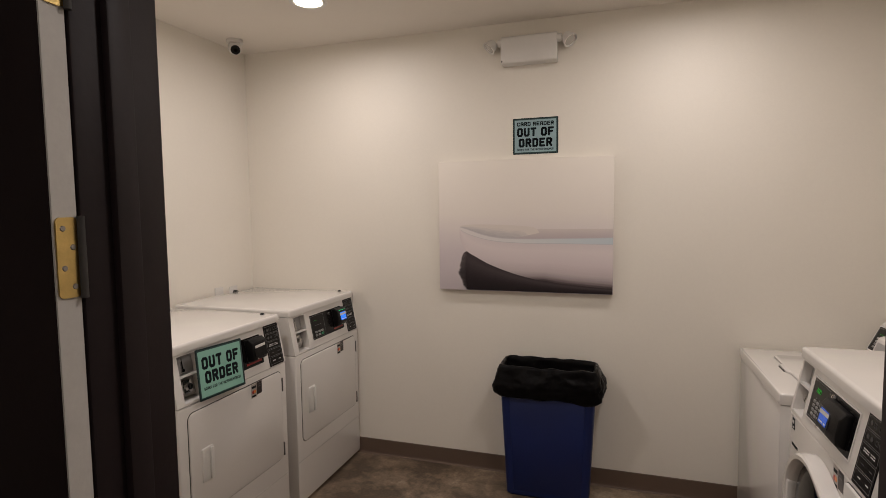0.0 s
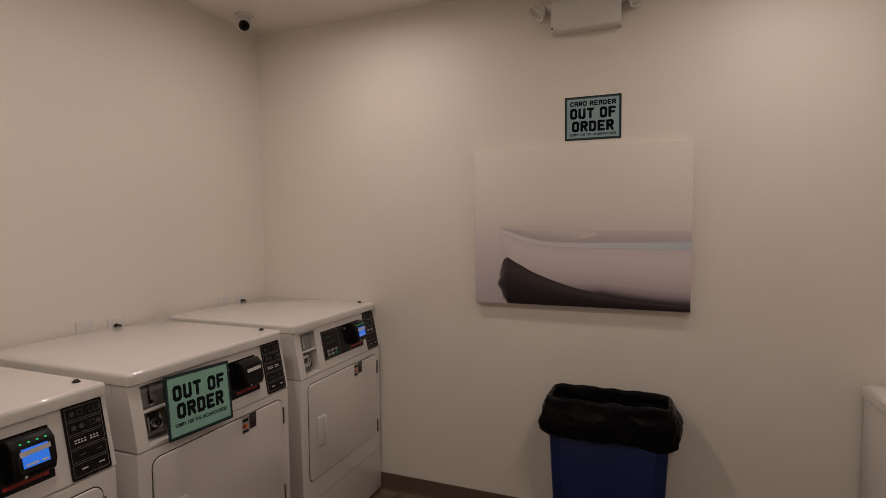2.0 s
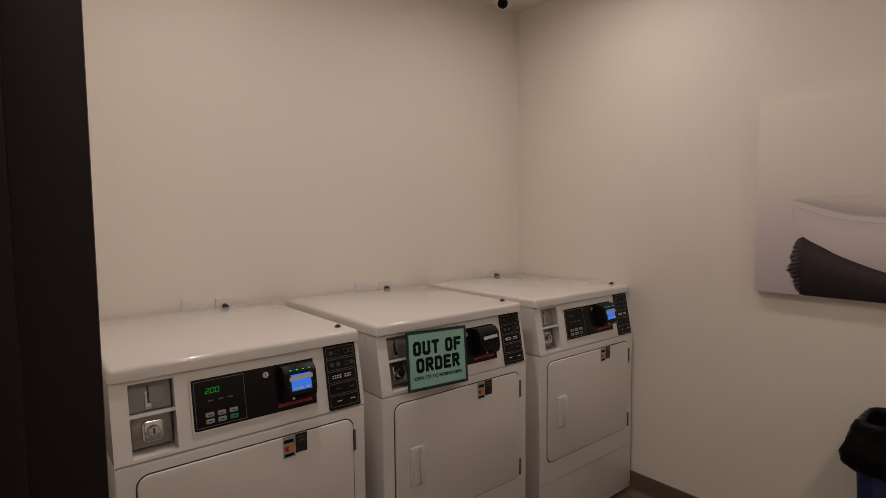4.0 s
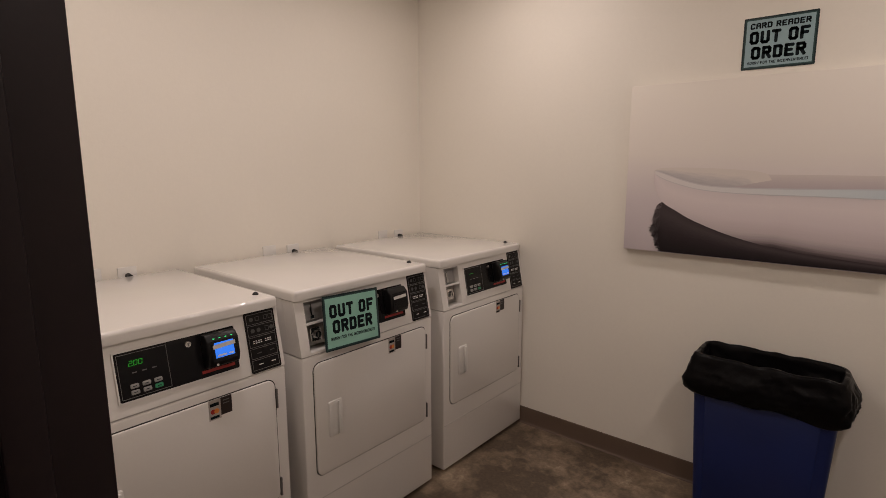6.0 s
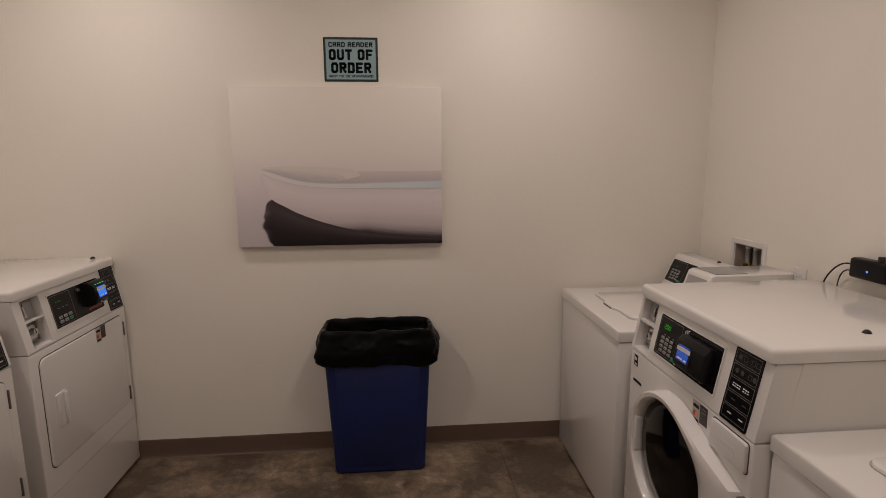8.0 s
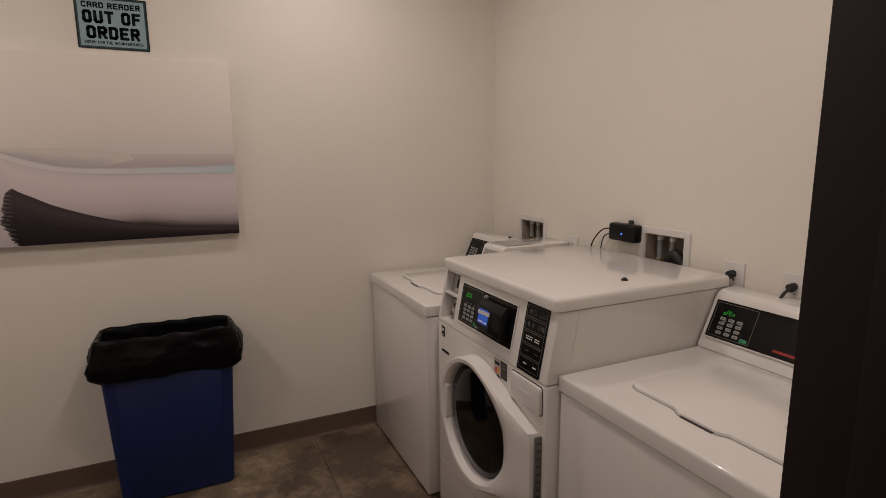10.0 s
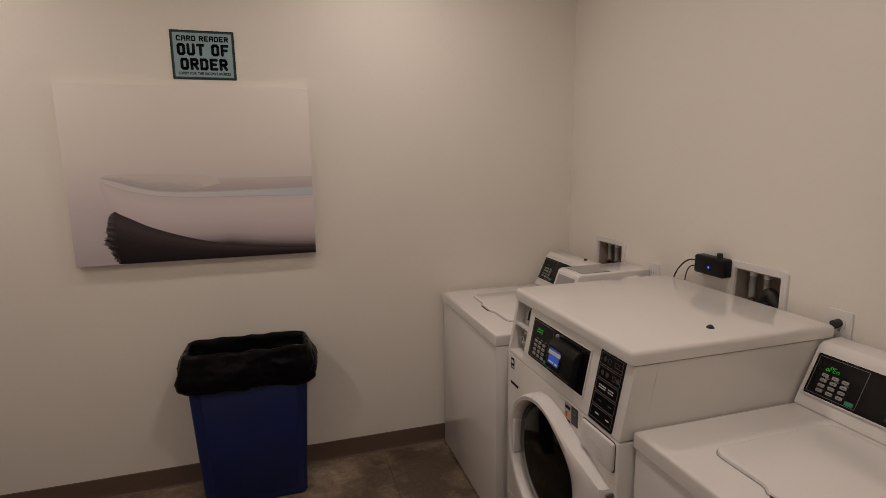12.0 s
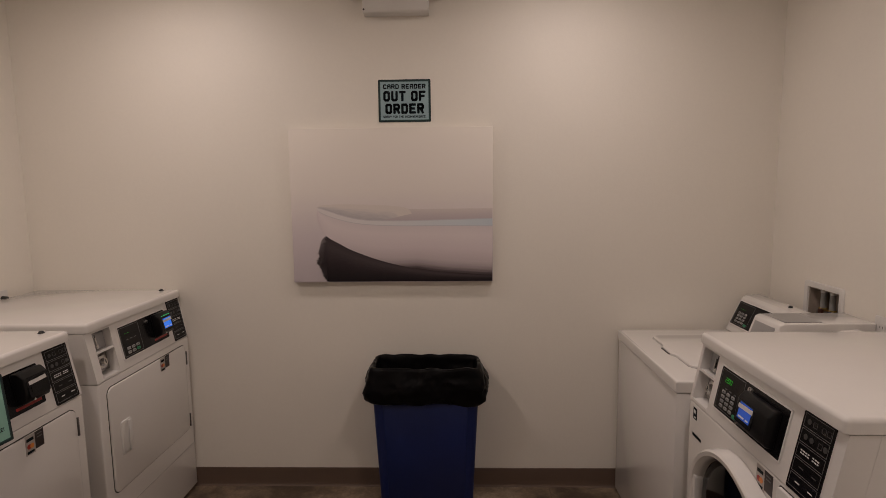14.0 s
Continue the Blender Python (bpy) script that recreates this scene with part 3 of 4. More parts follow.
def top_loader(m, digits, label, meter):
    """A top-loading washer: lidded deck and a raked console along the back."""
    w, top = 0.70, 0.806
    d = thing("top_load_washer", label, "washer", m, "washers along the wall")
    part("body", box(-TD, 0, -w / 2, w / 2, -0.014, top - 0.048, 0.005, 2), ENAMEL, d)
    for fx in (-0.06, -TD + 0.06):
        for fy in (-w / 2 + 0.06, w / 2 - 0.06):
            part("foot", cyl(0.022, 0.018, 0.024, 16, Matrix.Translation((fx, fy, FLOOR))), RUBBER, d)
    part("deck_seam", box(-TD + 0.004, -0.003, -w / 2 + 0.003, w / 2 - 0.003, top - 0.048, top - 0.043), SEAMGREY, d)
    bm = box(-TD, 0.004, -w / 2 - 0.003, w / 2 + 0.003, top - 0.043, top)
    es = [e for e in bm.edges if all(v.co.z > top - 0.001 for v in e.verts)]
    bmesh.ops.bevel(bm, geom=es, offset=0.010, segments=3, profile=0.5, affect="EDGES")
    part("deck", bm, ENAMEL, d)
    up = Matrix(((0, 0, 1, 0), (0, 1, 0, 0), (1, 0, 0, 0), (0, 0, 0, 1)))  # outline in y and x, thickness along z

    def lid_outline(g):
        """The lid's plan, grown by g: rounded corners and a finger notch in the front edge."""
        half, back, front, r = 0.2185 + g, -0.488 - g, -0.1080 + g, 0.034 + g
        pts = []
        for cy, cx, a0 in ((half - r, front - r, 0), (-half + r, front - r, 90), (-half + r, back + r, 180), (half - r, back + r, 270)):
            arc = [(cy + r * math.cos(radians(a0 + 15 * i)), cx + r * math.sin(radians(a0 + 15 * i))) for i in range(7)]
            pts += arc
            if a0 == 0:
                pts += [(y * sg, front + dip) for sg, run in ((1, ((0.076, 0.0), (0.066, 0.003), (0.054, 0.012), (0.046, 0.014))), (-1, ((0.046, 0.014), (0.054, 0.012), (0.066, 0.003), (0.076, 0.0)))) for y, dip in run]
        return pts

    part("lid_gap", slab(lid_outline(0.0030), top - 0.002, top + 0.0012, up), GREYPLASTIC, d)
    ld = part("lid", slab(lid_outline(0.0), top, top + 0.009, up, 0.005), ENAMEL, d)
    part("finger_slot", slab([(-0.044, -0.0938), (0.044, -0.0938), (0.040, -0.0885), (-0.040, -0.0885)], top, top + 0.003, up), GAP, ld)
    # console
    cpts = [(-TD, top), (-0.512, top), (-0.520, top + 0.018), (-0.585, top + 0.160), (-0.600, top + 0.170), (-TD, top + 0.176)]
    part("console", profile(cpts, -w / 2, w / 2, 0.006), ENAMEL, d)
    a = math.atan2(0.065, 0.142)
    cm = Matrix.Translation((-0.519, 0, top + 0.022)) @ pose(0, 0, 0, 0, -math.degrees(a), 0)
    p = control_panel(d, cm, -w / 2 + 0.018, w / 2 - 0.018, 0.018, 0.134, digits, (4, 3, 0.018, 0.0095), False)
    on(p, "red_mark", RED, -0.125, -0.055, 0.031, 0.038, 0.003, 0.0036, m=cm, label="red printed strip")
    on(p, "red_mark", RED, -0.047, 0.020, 0.031, 0.038, 0.003, 0.0036, m=cm, label="red printed strip")
    dot(d, -0.64, -0.06, top + 0.172)
    dot(d, -0.64, 0.13, top + 0.172)
    if meter:
        # raised coin meter case on the right of the console
        mp = [(-0.72, top + 0.05), (-0.36, top + 0.06), (-0.345, top + 0.075), (-0.385, top + 0.188), (-0.40, top + 0.195), (-0.73, top + 0.197)]
        mc = part("meter_case", profile(mp, 0.128, 0.300, 0.006), ENAMEL, d, "white raised meter case")
        part("meter_window", box(-0.545, -0.412, 0.146, 0.282, top + 0.1945, top + 0.1985), GREYPLASTIC, mc)
        mm = Matrix.Translation((-0.366, 0.214, top + 0.130)) @ pose(0, 0, 0, 0, -19, 0)
        on(mc, "meter_front", GREYPLASTIC, -0.065, 0.065, -0.045, 0.045, 0.0, 0.004, 0.004, m=mm)
    else:
        card_reader(p, 0.19, 0.078, cm, True)
        on(ld, "deck_sticker", WHITEPRINT, 0.10, 0.165, -0.285, -0.235, top + 0.012, top + 0.0128, m=up)
        on(ld, "deck_sticker_mark", ORANGE, 0.115, 0.14, -0.270, -0.250, top + 0.0128, top + 0.0134, m=up)
    return d


WX = 0.749
top_loader(pose(0.739, 2.588, 0, 0, 0, 180), "----", "white enamel top-loading washer with a closed lid", True)
top_loader(pose(0.791, 1.104, 0, 0, 0, 180), "OPEN", "white enamel top-loading washer beside the doorway, lid closed", False)


def front_loader(m):
    d = thing("front_load_washer", "white front-load washer with a dark round door glass", "washer", m, "washers along the wall")
    part("body", box(-WD, 0, -W / 2, W / 2, -0.014, SEAM - 0.003, 0.006, 3), ENAMEL, d)
    part("kick_seam", box(-0.004, 0.0012, -W / 2 + 0.004, W / 2 - 0.004, 0.211, 0.2135), SEAMGREY, d)
    feet(d, WD)
    upper_cabinet(d, -0.024, WD)
    cabinet_top(d, WD)
    coin_bay(d, FACE, -0.024)
    p = control_panel(d, FACE, PANEL[0] - 0.026, PANEL[1] - 0.026, PANEL[2], PANEL[3], "2.00", (4, 3, 0.018, 0.0095), False)
    key_lock(p, FACE, -0.020, 0.158)
    card_reader(p, 0.030, 0.105, FACE, True, 0.050, False, 0.78)
    symbol_strip(d, FACE @ Matrix.Translation((0, -0.020, 0)))
    dot(d, -0.345, W / 2 - 0.090, 1.014)
    # round door: a turned ring that runs out into a straight hinge side
    cy, cz, n = -0.010, 0.520, 96
    ri, ro, hy, hz = 0.184, 0.219, 0.334, 0.108
    tl = math.hypot(hy, hz)
    tangent = math.atan2(hz, hy) + math.acos(ro / tl)  # where the straight flank leaves the circle

    def reach(a):
        """Distance from the centre to the outline: a circle with flanks running to the hinge corners."""
        a = abs(math.atan2(math.sin(a), math.cos(a)))
        if a >= tangent:
            return ro
        if a <= math.atan2(hz, hy):
            return hy / math.cos(a)
        return ro / math.cos(tangent - a)

    bm = bmesh.new()
    rows = []
    for k in range(8):
        row = []
        for i in range(n):
            a = 2 * math.pi * i / n
            ca, sa = math.cos(a), math.sin(a)
            edge = reach(a)
            t = (0.0, 0.05, 0.16, 0.40, 0.75, 0.92, 0.985, 1.0)[k]
            x = (0.012, 0.028, 0.040, 0.049, 0.050, 0.044, 0.030, 0.002)[k]
            r = ri + (edge - ri) * t
            row.append(bm.verts.new((x - 0.014 * max(0.0, r * ca - 0.20) / 0.1, cy + r * ca, cz + r * sa)))
        rows.append(row)
    back = [bm.verts.new((0.002, v.co.y, v.co.z)) for v in rows[0]]
    for a, b in zip([back] + rows, rows + [back]):
        for i in range(n):
            bm.faces.new((a[i], a[(i + 1) % n], b[(i + 1) % n], b[i]))
    dd = part("door", bm, ENAMEL, d, "white ring-shaped door")
    bm = bmesh.new()
    rows = []
    for k in range(9):
        a = k / 8 * math.pi / 2
        r, x = 0.186 * math.cos(a), 0.010 + 0.032 * math.sin(a)
        rows.append([bm.verts.new((x, cy + r * math.cos(2 * math.pi * i / 48), cz + r * math.sin(2 * math.pi * i / 48))) for i in range(48)])
    for a, b in zip(rows, rows[1:]):
        for i in range(48):
            bm.faces.new((a[i], a[(i + 1) % 48], b[(i + 1) % 48], b[i]))
    bmesh.ops.remove_doubles(bm, verts=bm.verts, dist=1e-5)
    part("door_glass", bm, GLASS, dd, "dark bulging door glass")
    part("glass_rim", cyl(0.190, 0.186, 0.006, 64, Matrix.Translation((0.004, cy, cz)) @ TOZ), RUBBER, dd)
    part("door_pull", rounded(-0.203, -0.181, 0.455, 0.585, 0.011, 0.020, 0.0450, 6, edge=0.003), PLASTIC, dd, "moulded finger recess")
    part("door_hinge", box(0.0, 0.022, 0.326, 0.334, 0.412, 0.628, 0.003), DARKGREY, dd, "long metal hinge")
    for i in range(9):
        part("hinge_slot", box(0.006, 0.017, 0.334, 0.3346, 0.423 + i * 0.023, 0.429 + i * 0.023), GAP, dd)
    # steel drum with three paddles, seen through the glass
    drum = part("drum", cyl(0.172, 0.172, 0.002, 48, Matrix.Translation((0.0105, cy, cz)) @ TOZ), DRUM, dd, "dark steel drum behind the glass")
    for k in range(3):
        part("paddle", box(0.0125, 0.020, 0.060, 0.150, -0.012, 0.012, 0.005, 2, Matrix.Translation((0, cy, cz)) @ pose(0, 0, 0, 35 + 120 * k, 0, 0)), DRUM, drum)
    gasket = bmesh.new()
    for ra, rb, xa in ((0.184, 0.170, 0.016), (0.170, 0.160, 0.013)):
        lo = [gasket.verts.new((xa, cy + ra * math.cos(2 * math.pi * i / 48), cz + ra * math.sin(2 * math.pi * i / 48))) for i in range(48)]
        hi = [gasket.verts.new((xa + 0.004, cy + rb * math.cos(2 * math.pi * i / 48), cz + rb * math.sin(2 * math.pi * i / 48))) for i in range(48)]
        for i in range(48):
            gasket.faces.new((lo[i], lo[(i + 1) % 48], hi[(i + 1) % 48], hi[i]))
    part("gasket", gasket, RUBBER, dd, "black rubber door gasket")
    # soap drawer, labels
    part("drawer_gap", rounded(0.176, 0.332, 0.682, 0.768, 0.010, -0.001, 0.0012, 5), GAP, d)
    dw = part("soap_drawer", rounded(0.179, 0.329, 0.685, 0.765, 0.008, 0.0, 0.010, 5, edge=0.004), PLASTIC, d)
    part("drawer_grip", slab([(0.210, 0.698), (0.298, 0.698), (0.288, 0.730), (0.220, 0.730)], 0.0098, 0.0108), PLASTIC, dw)
    sticker(d, 0.112, 0.738, 0.0)
    e = on(d, "energy_sticker", INK, -0.312, -0.286, 0.722, 0.762, 0.0, 0.001, m=Matrix(), label="small black and white square sticker")
    on(e, "mark", WHITEPRINT, -0.308, -0.292, 0.742, 0.754, 0.001, 0.0015, m=Matrix())
    on(e, "mark", WHITEPRINT, -0.304, -0.290, 0.727, 0.732, 0.001, 0.0015, m=Matrix())
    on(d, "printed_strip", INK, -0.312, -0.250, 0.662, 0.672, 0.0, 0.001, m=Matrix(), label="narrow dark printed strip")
    return d


front_loader(pose(WX, 1.806, 0, 0, 0, 180))


# ---- things on the walls ----
BLOCK = {  # strokes of heavy squared capitals in a unit cell
    "O": ["a0 b0 1b 1c b1 a1 0c 0b a0"], "U": ["01 0b a0 b0 1b 11"], "T": ["01 11", "m1 m0"], "F": ["11 01 00", "0m bm"],
    "R": ["00 01 b1 1c 1n bm 0m", "mm 10"], "D": ["00 01 b1 1c 1b b0 00"], "E": ["11 01 00 10", "0m bm"], "C": ["1c b1 a1 0c 0b a0 b0 1b"],
    "A": ["00 0c a1 b1 1c 10", "0m 1m"], "S": ["1c b1 a1 0c 0n am bm 1k 1b b0 a0 0b"], "Y": ["01 0n am bm 1n 11", "mm m0"], "H": ["00 01", "10 11", "0m 1m"],
    "I": ["m0 m1"], "N": ["00 01 10 11"], "V": ["01 m0 11"], "!": ["m1 mk", "m0 mb"]}


def block_letters(text, word, width, height, m, stroke=0.24, depth=0.0003):
    """One word of a line of heavy squared capitals, as a bmesh that faces +x; the line fits width and height, centred at m."""
    wide = {" ": 0.45, "I": 0.42, "!": 0.42}
    cells = [wide.get(c, 1.0) for c in text]
    unit = width / (sum(cells) + 0.16 * (len(text) - 1))
    t = min(stroke * height, 0.36 * unit)
    bm = bmesh.new()
    y = -width / 2
    at_word = 0
    for c, cell in zip(text, cells):
        at_word += c == " "
        a, b = y + t / 2, y + cell * unit - t / 2
        lo, hi = -height / 2 + t / 2, height / 2 - t / 2
        cut = 0.20
        us = {"0": a, "1": b, "m": (a + b) / 2, "a": a + cut * (b - a), "b": b - cut * (b - a)}
        vs = {"0": lo, "1": hi, "m": (lo + hi) / 2, "b": lo + 0.14 * (hi - lo), "c": hi - 0.14 * (hi - lo), "n": lo + 0.60 * (hi - lo), "k": lo + 0.40 * (hi - lo)}
        for line in BLOCK.get(c, []) if at_word == word else []:
            pts = [Vector((us[p[0]], vs[p[1]])) for p in line.split()]
            for p, q in zip(pts, pts[1:]):
                d = (q - p).normalized() * t / 2
                n = Vector((-d.y, d.x))
                ends = (p - d * 0.8 + n * 0.72, p - d + n * 0.4, p - d - n * 0.4, p - d * 0.8 - n * 0.72, p - d * 0.5 - n, q + d * 0.5 - n, q + d * 0.8 - n * 0.72, q + d - n * 0.4, q + d + n * 0.4, q + d * 0.8 + n * 0.72, q + d * 0.5 + n, p - d * 0.5 + n)
                bm.faces.new([bm.verts.new((depth, e.x, e.y)) for e in ends])
        y += (cell + 0.16) * unit
    bm.transform(m)
    return bm


def notice(name, m, w, h, card, lines, label):
    """A laminated card notice that faces local +x."""
    s = thing(name, label, "sign", m)
    part("border", rounded(-w / 2, w / 2, -h / 2, h / 2, 0.004, 0.0, 0.0018, 3), TEALDARK, s)
    part("inner_border", box(0.0018, 0.0020, -w / 2 + 0.006, w / 2 - 0.006, -h / 2 + 0.006, h / 2 - 0.006), TEALMID, s, "brighter teal inner border")
    k = 0.0105
    part("card", box(0.0020, 0.0024, -w / 2 + k, w / 2 - k, -h / 2 + k, h / 2 - k), card, s)
    for text, tw, th, z, wt in lines:
        for word in range(len(text.split())):
            part("lettering", block_letters(text, word, tw * w, th * h, Matrix.Translation((0.0024, 0, z * h)), wt), INK, s, smooth=False)
    return s


BIG = [("OUT OF", 0.80, 0.240, 0.205, 0.27), ("ORDER", 0.72, 0.240, -0.080, 0.27), ("SORRY FOR THE INCONVENIENCE!", 0.80, 0.058, -0.290, 0.20)]
notice("card_reader_notice", pose(-0.2975, NORTH - 0.0005, 1.920, 0, 0, -90), 0.250, 0.198, TEALBLUE,
       [("CARD READER", 0.81, 0.112, 0.335, 0.24), ("OUT OF", 0.81, 0.245, 0.110, 0.27), ("ORDER", 0.74, 0.245, -0.185, 0.27), ("SORRY FOR THE INCONVENIENCE!", 0.82, 0.055, -0.375, 0.20)],
       "blue-green laminated out of order notice taped to the wall")
notice("out_of_order_notice", pose(-1.400, 1.719, 0.879, -2.4, -7, 0), 0.264, 0.201, TEAL, BIG, "green laminated out of order notice stuck over a dryer panel")


def paint_material(name, stops, axis, lo, hi, noise_amp=0.06, streak=(3.0, 1.0, 14.0), rough=0.6, uv=False):
    """Canvas print: a colour run along one axis, broken by streaky noise and a fine weave."""
    m = bpy.data.materials.new(name)
    m.use_nodes = True
    nt = m.node_tree
    b = nt.nodes["Principled BSDF"]
    b.inputs["Roughness"].default_value = rough
    b.inputs["Specular IOR Level"].default_value = 0.12
    tc, sep = nt.nodes.new("ShaderNodeTexCoord"), nt.nodes.new("ShaderNodeSeparateXYZ")
    nt.links.new(tc.outputs["UV" if uv else "Object"], sep.inputs[0])
    mp, ns = nt.nodes.new("ShaderNodeMapping"), nt.nodes.new("ShaderNodeTexNoise")
    mp.inputs["Scale"].default_value = streak
    ns.inputs["Scale"].default_value, ns.inputs["Detail"].default_value = 2.5, 6
    nt.links.new(tc.outputs["UV" if uv else "Object"], mp.inputs[0])
    nt.links.new(mp.outputs[0], ns.inputs["Vector"])
    mr, ad = nt.nodes.new("ShaderNodeMapRange"), nt.nodes.new("ShaderNodeMath")
    mr.inputs[1].default_value, mr.inputs[2].default_value = lo, hi
    nt.links.new(sep.outputs[axis], mr.inputs[0])
    ad.operation = "MULTIPLY_ADD"
    nt.links.new(ns.outputs["Fac"], ad.inputs[0])
    ad.inputs[1].default_value = noise_amp
    off = nt.nodes.new("ShaderNodeMath")
    off.operation = "SUBTRACT"
    nt.links.new(mr.outputs[0], off.inputs[0])
    off.inputs[1].default_value = noise_amp / 2
    nt.links.new(off.outputs[0], ad.inputs[2])
    rp = nt.nodes.new("ShaderNodeValToRGB")
    e = rp.color_ramp.elements
    e[0].position, e[0].color = stops[0][0], (*stops[0][1], 1)
    e[1].position, e[1].color = stops[-1][0], (*stops[-1][1], 1)
    for pos, c in stops[1:-1]:
        e.new(pos).color = (*c, 1)
    nt.links.new(ad.outputs[0], rp.inputs[0])
    nt.links.new(rp.outputs[0], b.inputs["Base Color"])
    wv, bp = nt.nodes.new("ShaderNodeTexNoise"), nt.nodes.new("ShaderNodeBump")
    wv.inputs["Scale"].default_value = 500
    bp.inputs["Strength"].default_value, bp.inputs["Distance"].default_value = 0.15, 0.001
    nt.links.new(tc.outputs["Object"], wv.inputs["Vector"])
    nt.links.new(wv.outputs["Fac"], bp.inputs["Height"])
    nt.links.new(bp.outputs[0], b.inputs["Normal"])
    return m


def picture():
    """A frameless canvas print of a pale rowing boat in mist; local y to the right, z up, facing +x."""
    w, h, th = 0.976, 0.742, 0.035
    p = thing("canvas_picture", "frameless canvas print of a pale rowing boat in mist", "picture", pose(-0.367, NORTH, 1.050, 0, 0, -90))
    mist = paint_material("mist_print", [(0.0, (0.63, 0.565, 0.595)), (0.30, (0.67, 0.60, 0.615)), (0.46, (0.72, 0.655, 0.635)), (0.60, (0.765, 0.705, 0.650)), (1.0, (0.785, 0.732, 0.662))], 2, 0, h, 0.05)
    hull = paint_material("hull_print", [(0.0, (0.045, 0.034, 0.036)), (0.05, (0.12, 0.095, 0.098)), (0.13, (0.33, 0.28, 0.285)), (0.26, (0.53, 0.46, 0.465)), (0.50, (0.655, 0.575, 0.58)), (0.80, (0.72, 0.64, 0.635)), (1.0, (0.67, 0.60, 0.60))], 1, 0, 1, 0.06, (3, 14, 1), uv=True)
    dark = paint_material("reflection_print", [(0.0, (0.016, 0.012, 0.014)), (0.45, (0.032, 0.025, 0.027)), (0.8, (0.070, 0.055, 0.058)), (1.0, (0.058, 0.045, 0.048))], 1, 0, 1, 0.30, (10, 18, 1), uv=True)
    rim = paint_material("gunwale_print", [(0.0, (0.72, 0.66, 0.64)), (0.45, (0.69, 0.675, 0.67)), (0.8, (0.60, 0.645, 0.665)), (1.0, (0.54, 0.60, 0.64))], 1, -0.45, 0.5, 0.08)
    line = paint_material("rim_line_print", [(0.0, (0.60, 0.55, 0.55)), (1.0, (0.53, 0.54, 0.56))], 1, -0.5, 0.5, 0.5, (20, 20, 20))
    inner = paint_material("inside_print", [(0.0, (0.46, 0.43, 0.44)), (0.35, (0.57, 0.53, 0.52)), (0.7, (0.70, 0.64, 0.59)), (0.85, (0.69, 0.63, 0.58)), (1.0, (0.70, 0.635, 0.585))], 1, 0, 1, 0.5, (3, 4, 1), uv=True)
    shade = paint_material("far_side_print", [(0.0, (0.50, 0.435, 0.45)), (0.5, (0.57, 0.505, 0.50)), (1.0, (0.655, 0.59, 0.555))], 1, 0, 1, 0.2, (3, 8, 1), uv=True)
    part("canvas", box(0.001, th, -w / 2, w / 2, 0, h, 0.003), mist, p)

    def at(u, v):
        return (-w / 2 + u * w, v * h)

    def smooth(pts, n=8):
        out = []
        for i in range(len(pts) - 1):
            p0, p1, p2, p3 = [Vector(q) for q in (pts[max(i - 1, 0)], pts[i], pts[i + 1], pts[min(i + 2, len(pts) - 1)])]
            for k in range(n):
                t = k / n
                q = 0.5 * (2 * p1 + (p2 - p0) * t + (2 * p0 - 5 * p1 + 4 * p2 - p3) * t * t + (3 * p1 - p0 - 3 * p2 + p3) * t ** 3)
                out.append((q.x, q.y))
        return out + [tuple(pts[-1])]

    def even(pts, n):
        d = [0.0]
        for q, r in zip(pts, pts[1:]):
            d.append(d[-1] + math.dist(q, r))
        return [tuple(np.interp(d[-1] * i / (n - 1), d, [q[k] for q in pts]) for k in (0, 1)) for i in range(n)]

    def strip(name, low, high, x, material, label="", n=60, steps=10, stem=0.0):
        """A flat print between two lines, with v from 0 at low to 1 at high."""
        low, high = even(low, n), even(high, n)
        bm = bmesh.new()
        uvl = bm.loops.layers.uv.new("UVMap")
        grid = [[bm.verts.new((x, a[0] + (c[0] - a[0]) * k / steps, a[1] + (c[1] - a[1]) * k / steps)) for a, c in zip(low, high)] for k in range(steps + 1)]
        for k in range(steps):
            for i in range(n - 1):
                quad = ((k, i), (k, i + 1), (k + 1, i + 1), (k + 1, i))
                f = bm.faces.new([grid[r][c] for r, c in quad])
                for lp, (r, c) in zip(f.loops, quad):
                    s = c / (n - 1)
                    base = stem * max(0.0, min(1.0, (0.62 - s) / 0.52))
                    lp[uvl].uv = (s, base + (1 - base) * r / steps)
        return part(name, bm, material, p, label, smooth=False)

    keel = smooth([at(*q) for q in ((0.128, 0.470), (0.134, 0.395), (0.168, 0.311), (0.24, 0.254), (0.303, 0.210), (0.43, 0.148), (0.558, 0.104), (0.685, 0.075), (0.813, 0.056), (0.998, 0.040))])
    gun = smooth([at(*q) for q in ((0.131, 0.475), (0.176, 0.444), (0.265, 0.407), (0.367, 0.384), (0.53, 0.373), (0.736, 0.372), (0.998, 0.368))])
    gtop = smooth([at(*q) for q in ((0.128, 0.494), (0.176, 0.474), (0.265, 0.435), (0.367, 0.409), (0.53, 0.402), (0.736, 0.406), (0.998, 0.413))])
    far = smooth([at(*q) for q in ((0.125, 0.488), (0.145, 0.507), (0.22, 0.514), (0.36, 0.512), (0.50, 0.502), (0.575, 0.486), (0.60, 0.450))])
    rnd = random.Random(7)
    low = [q for q in keel if q[1] <= at(0, 0.306)[1]]
    floor_line = [(q[0], at(0, 0.004)[1]) for q in low]
    strip("dark_water", floor_line, low, th + 0.0010, dark, "dark reflection under the boat")
    # ragged brushed edge at the left of the dark water
    bm = bmesh.new()
    uvl = bm.loops.layers.uv.new("UVMap")
    x0 = low[0][0]
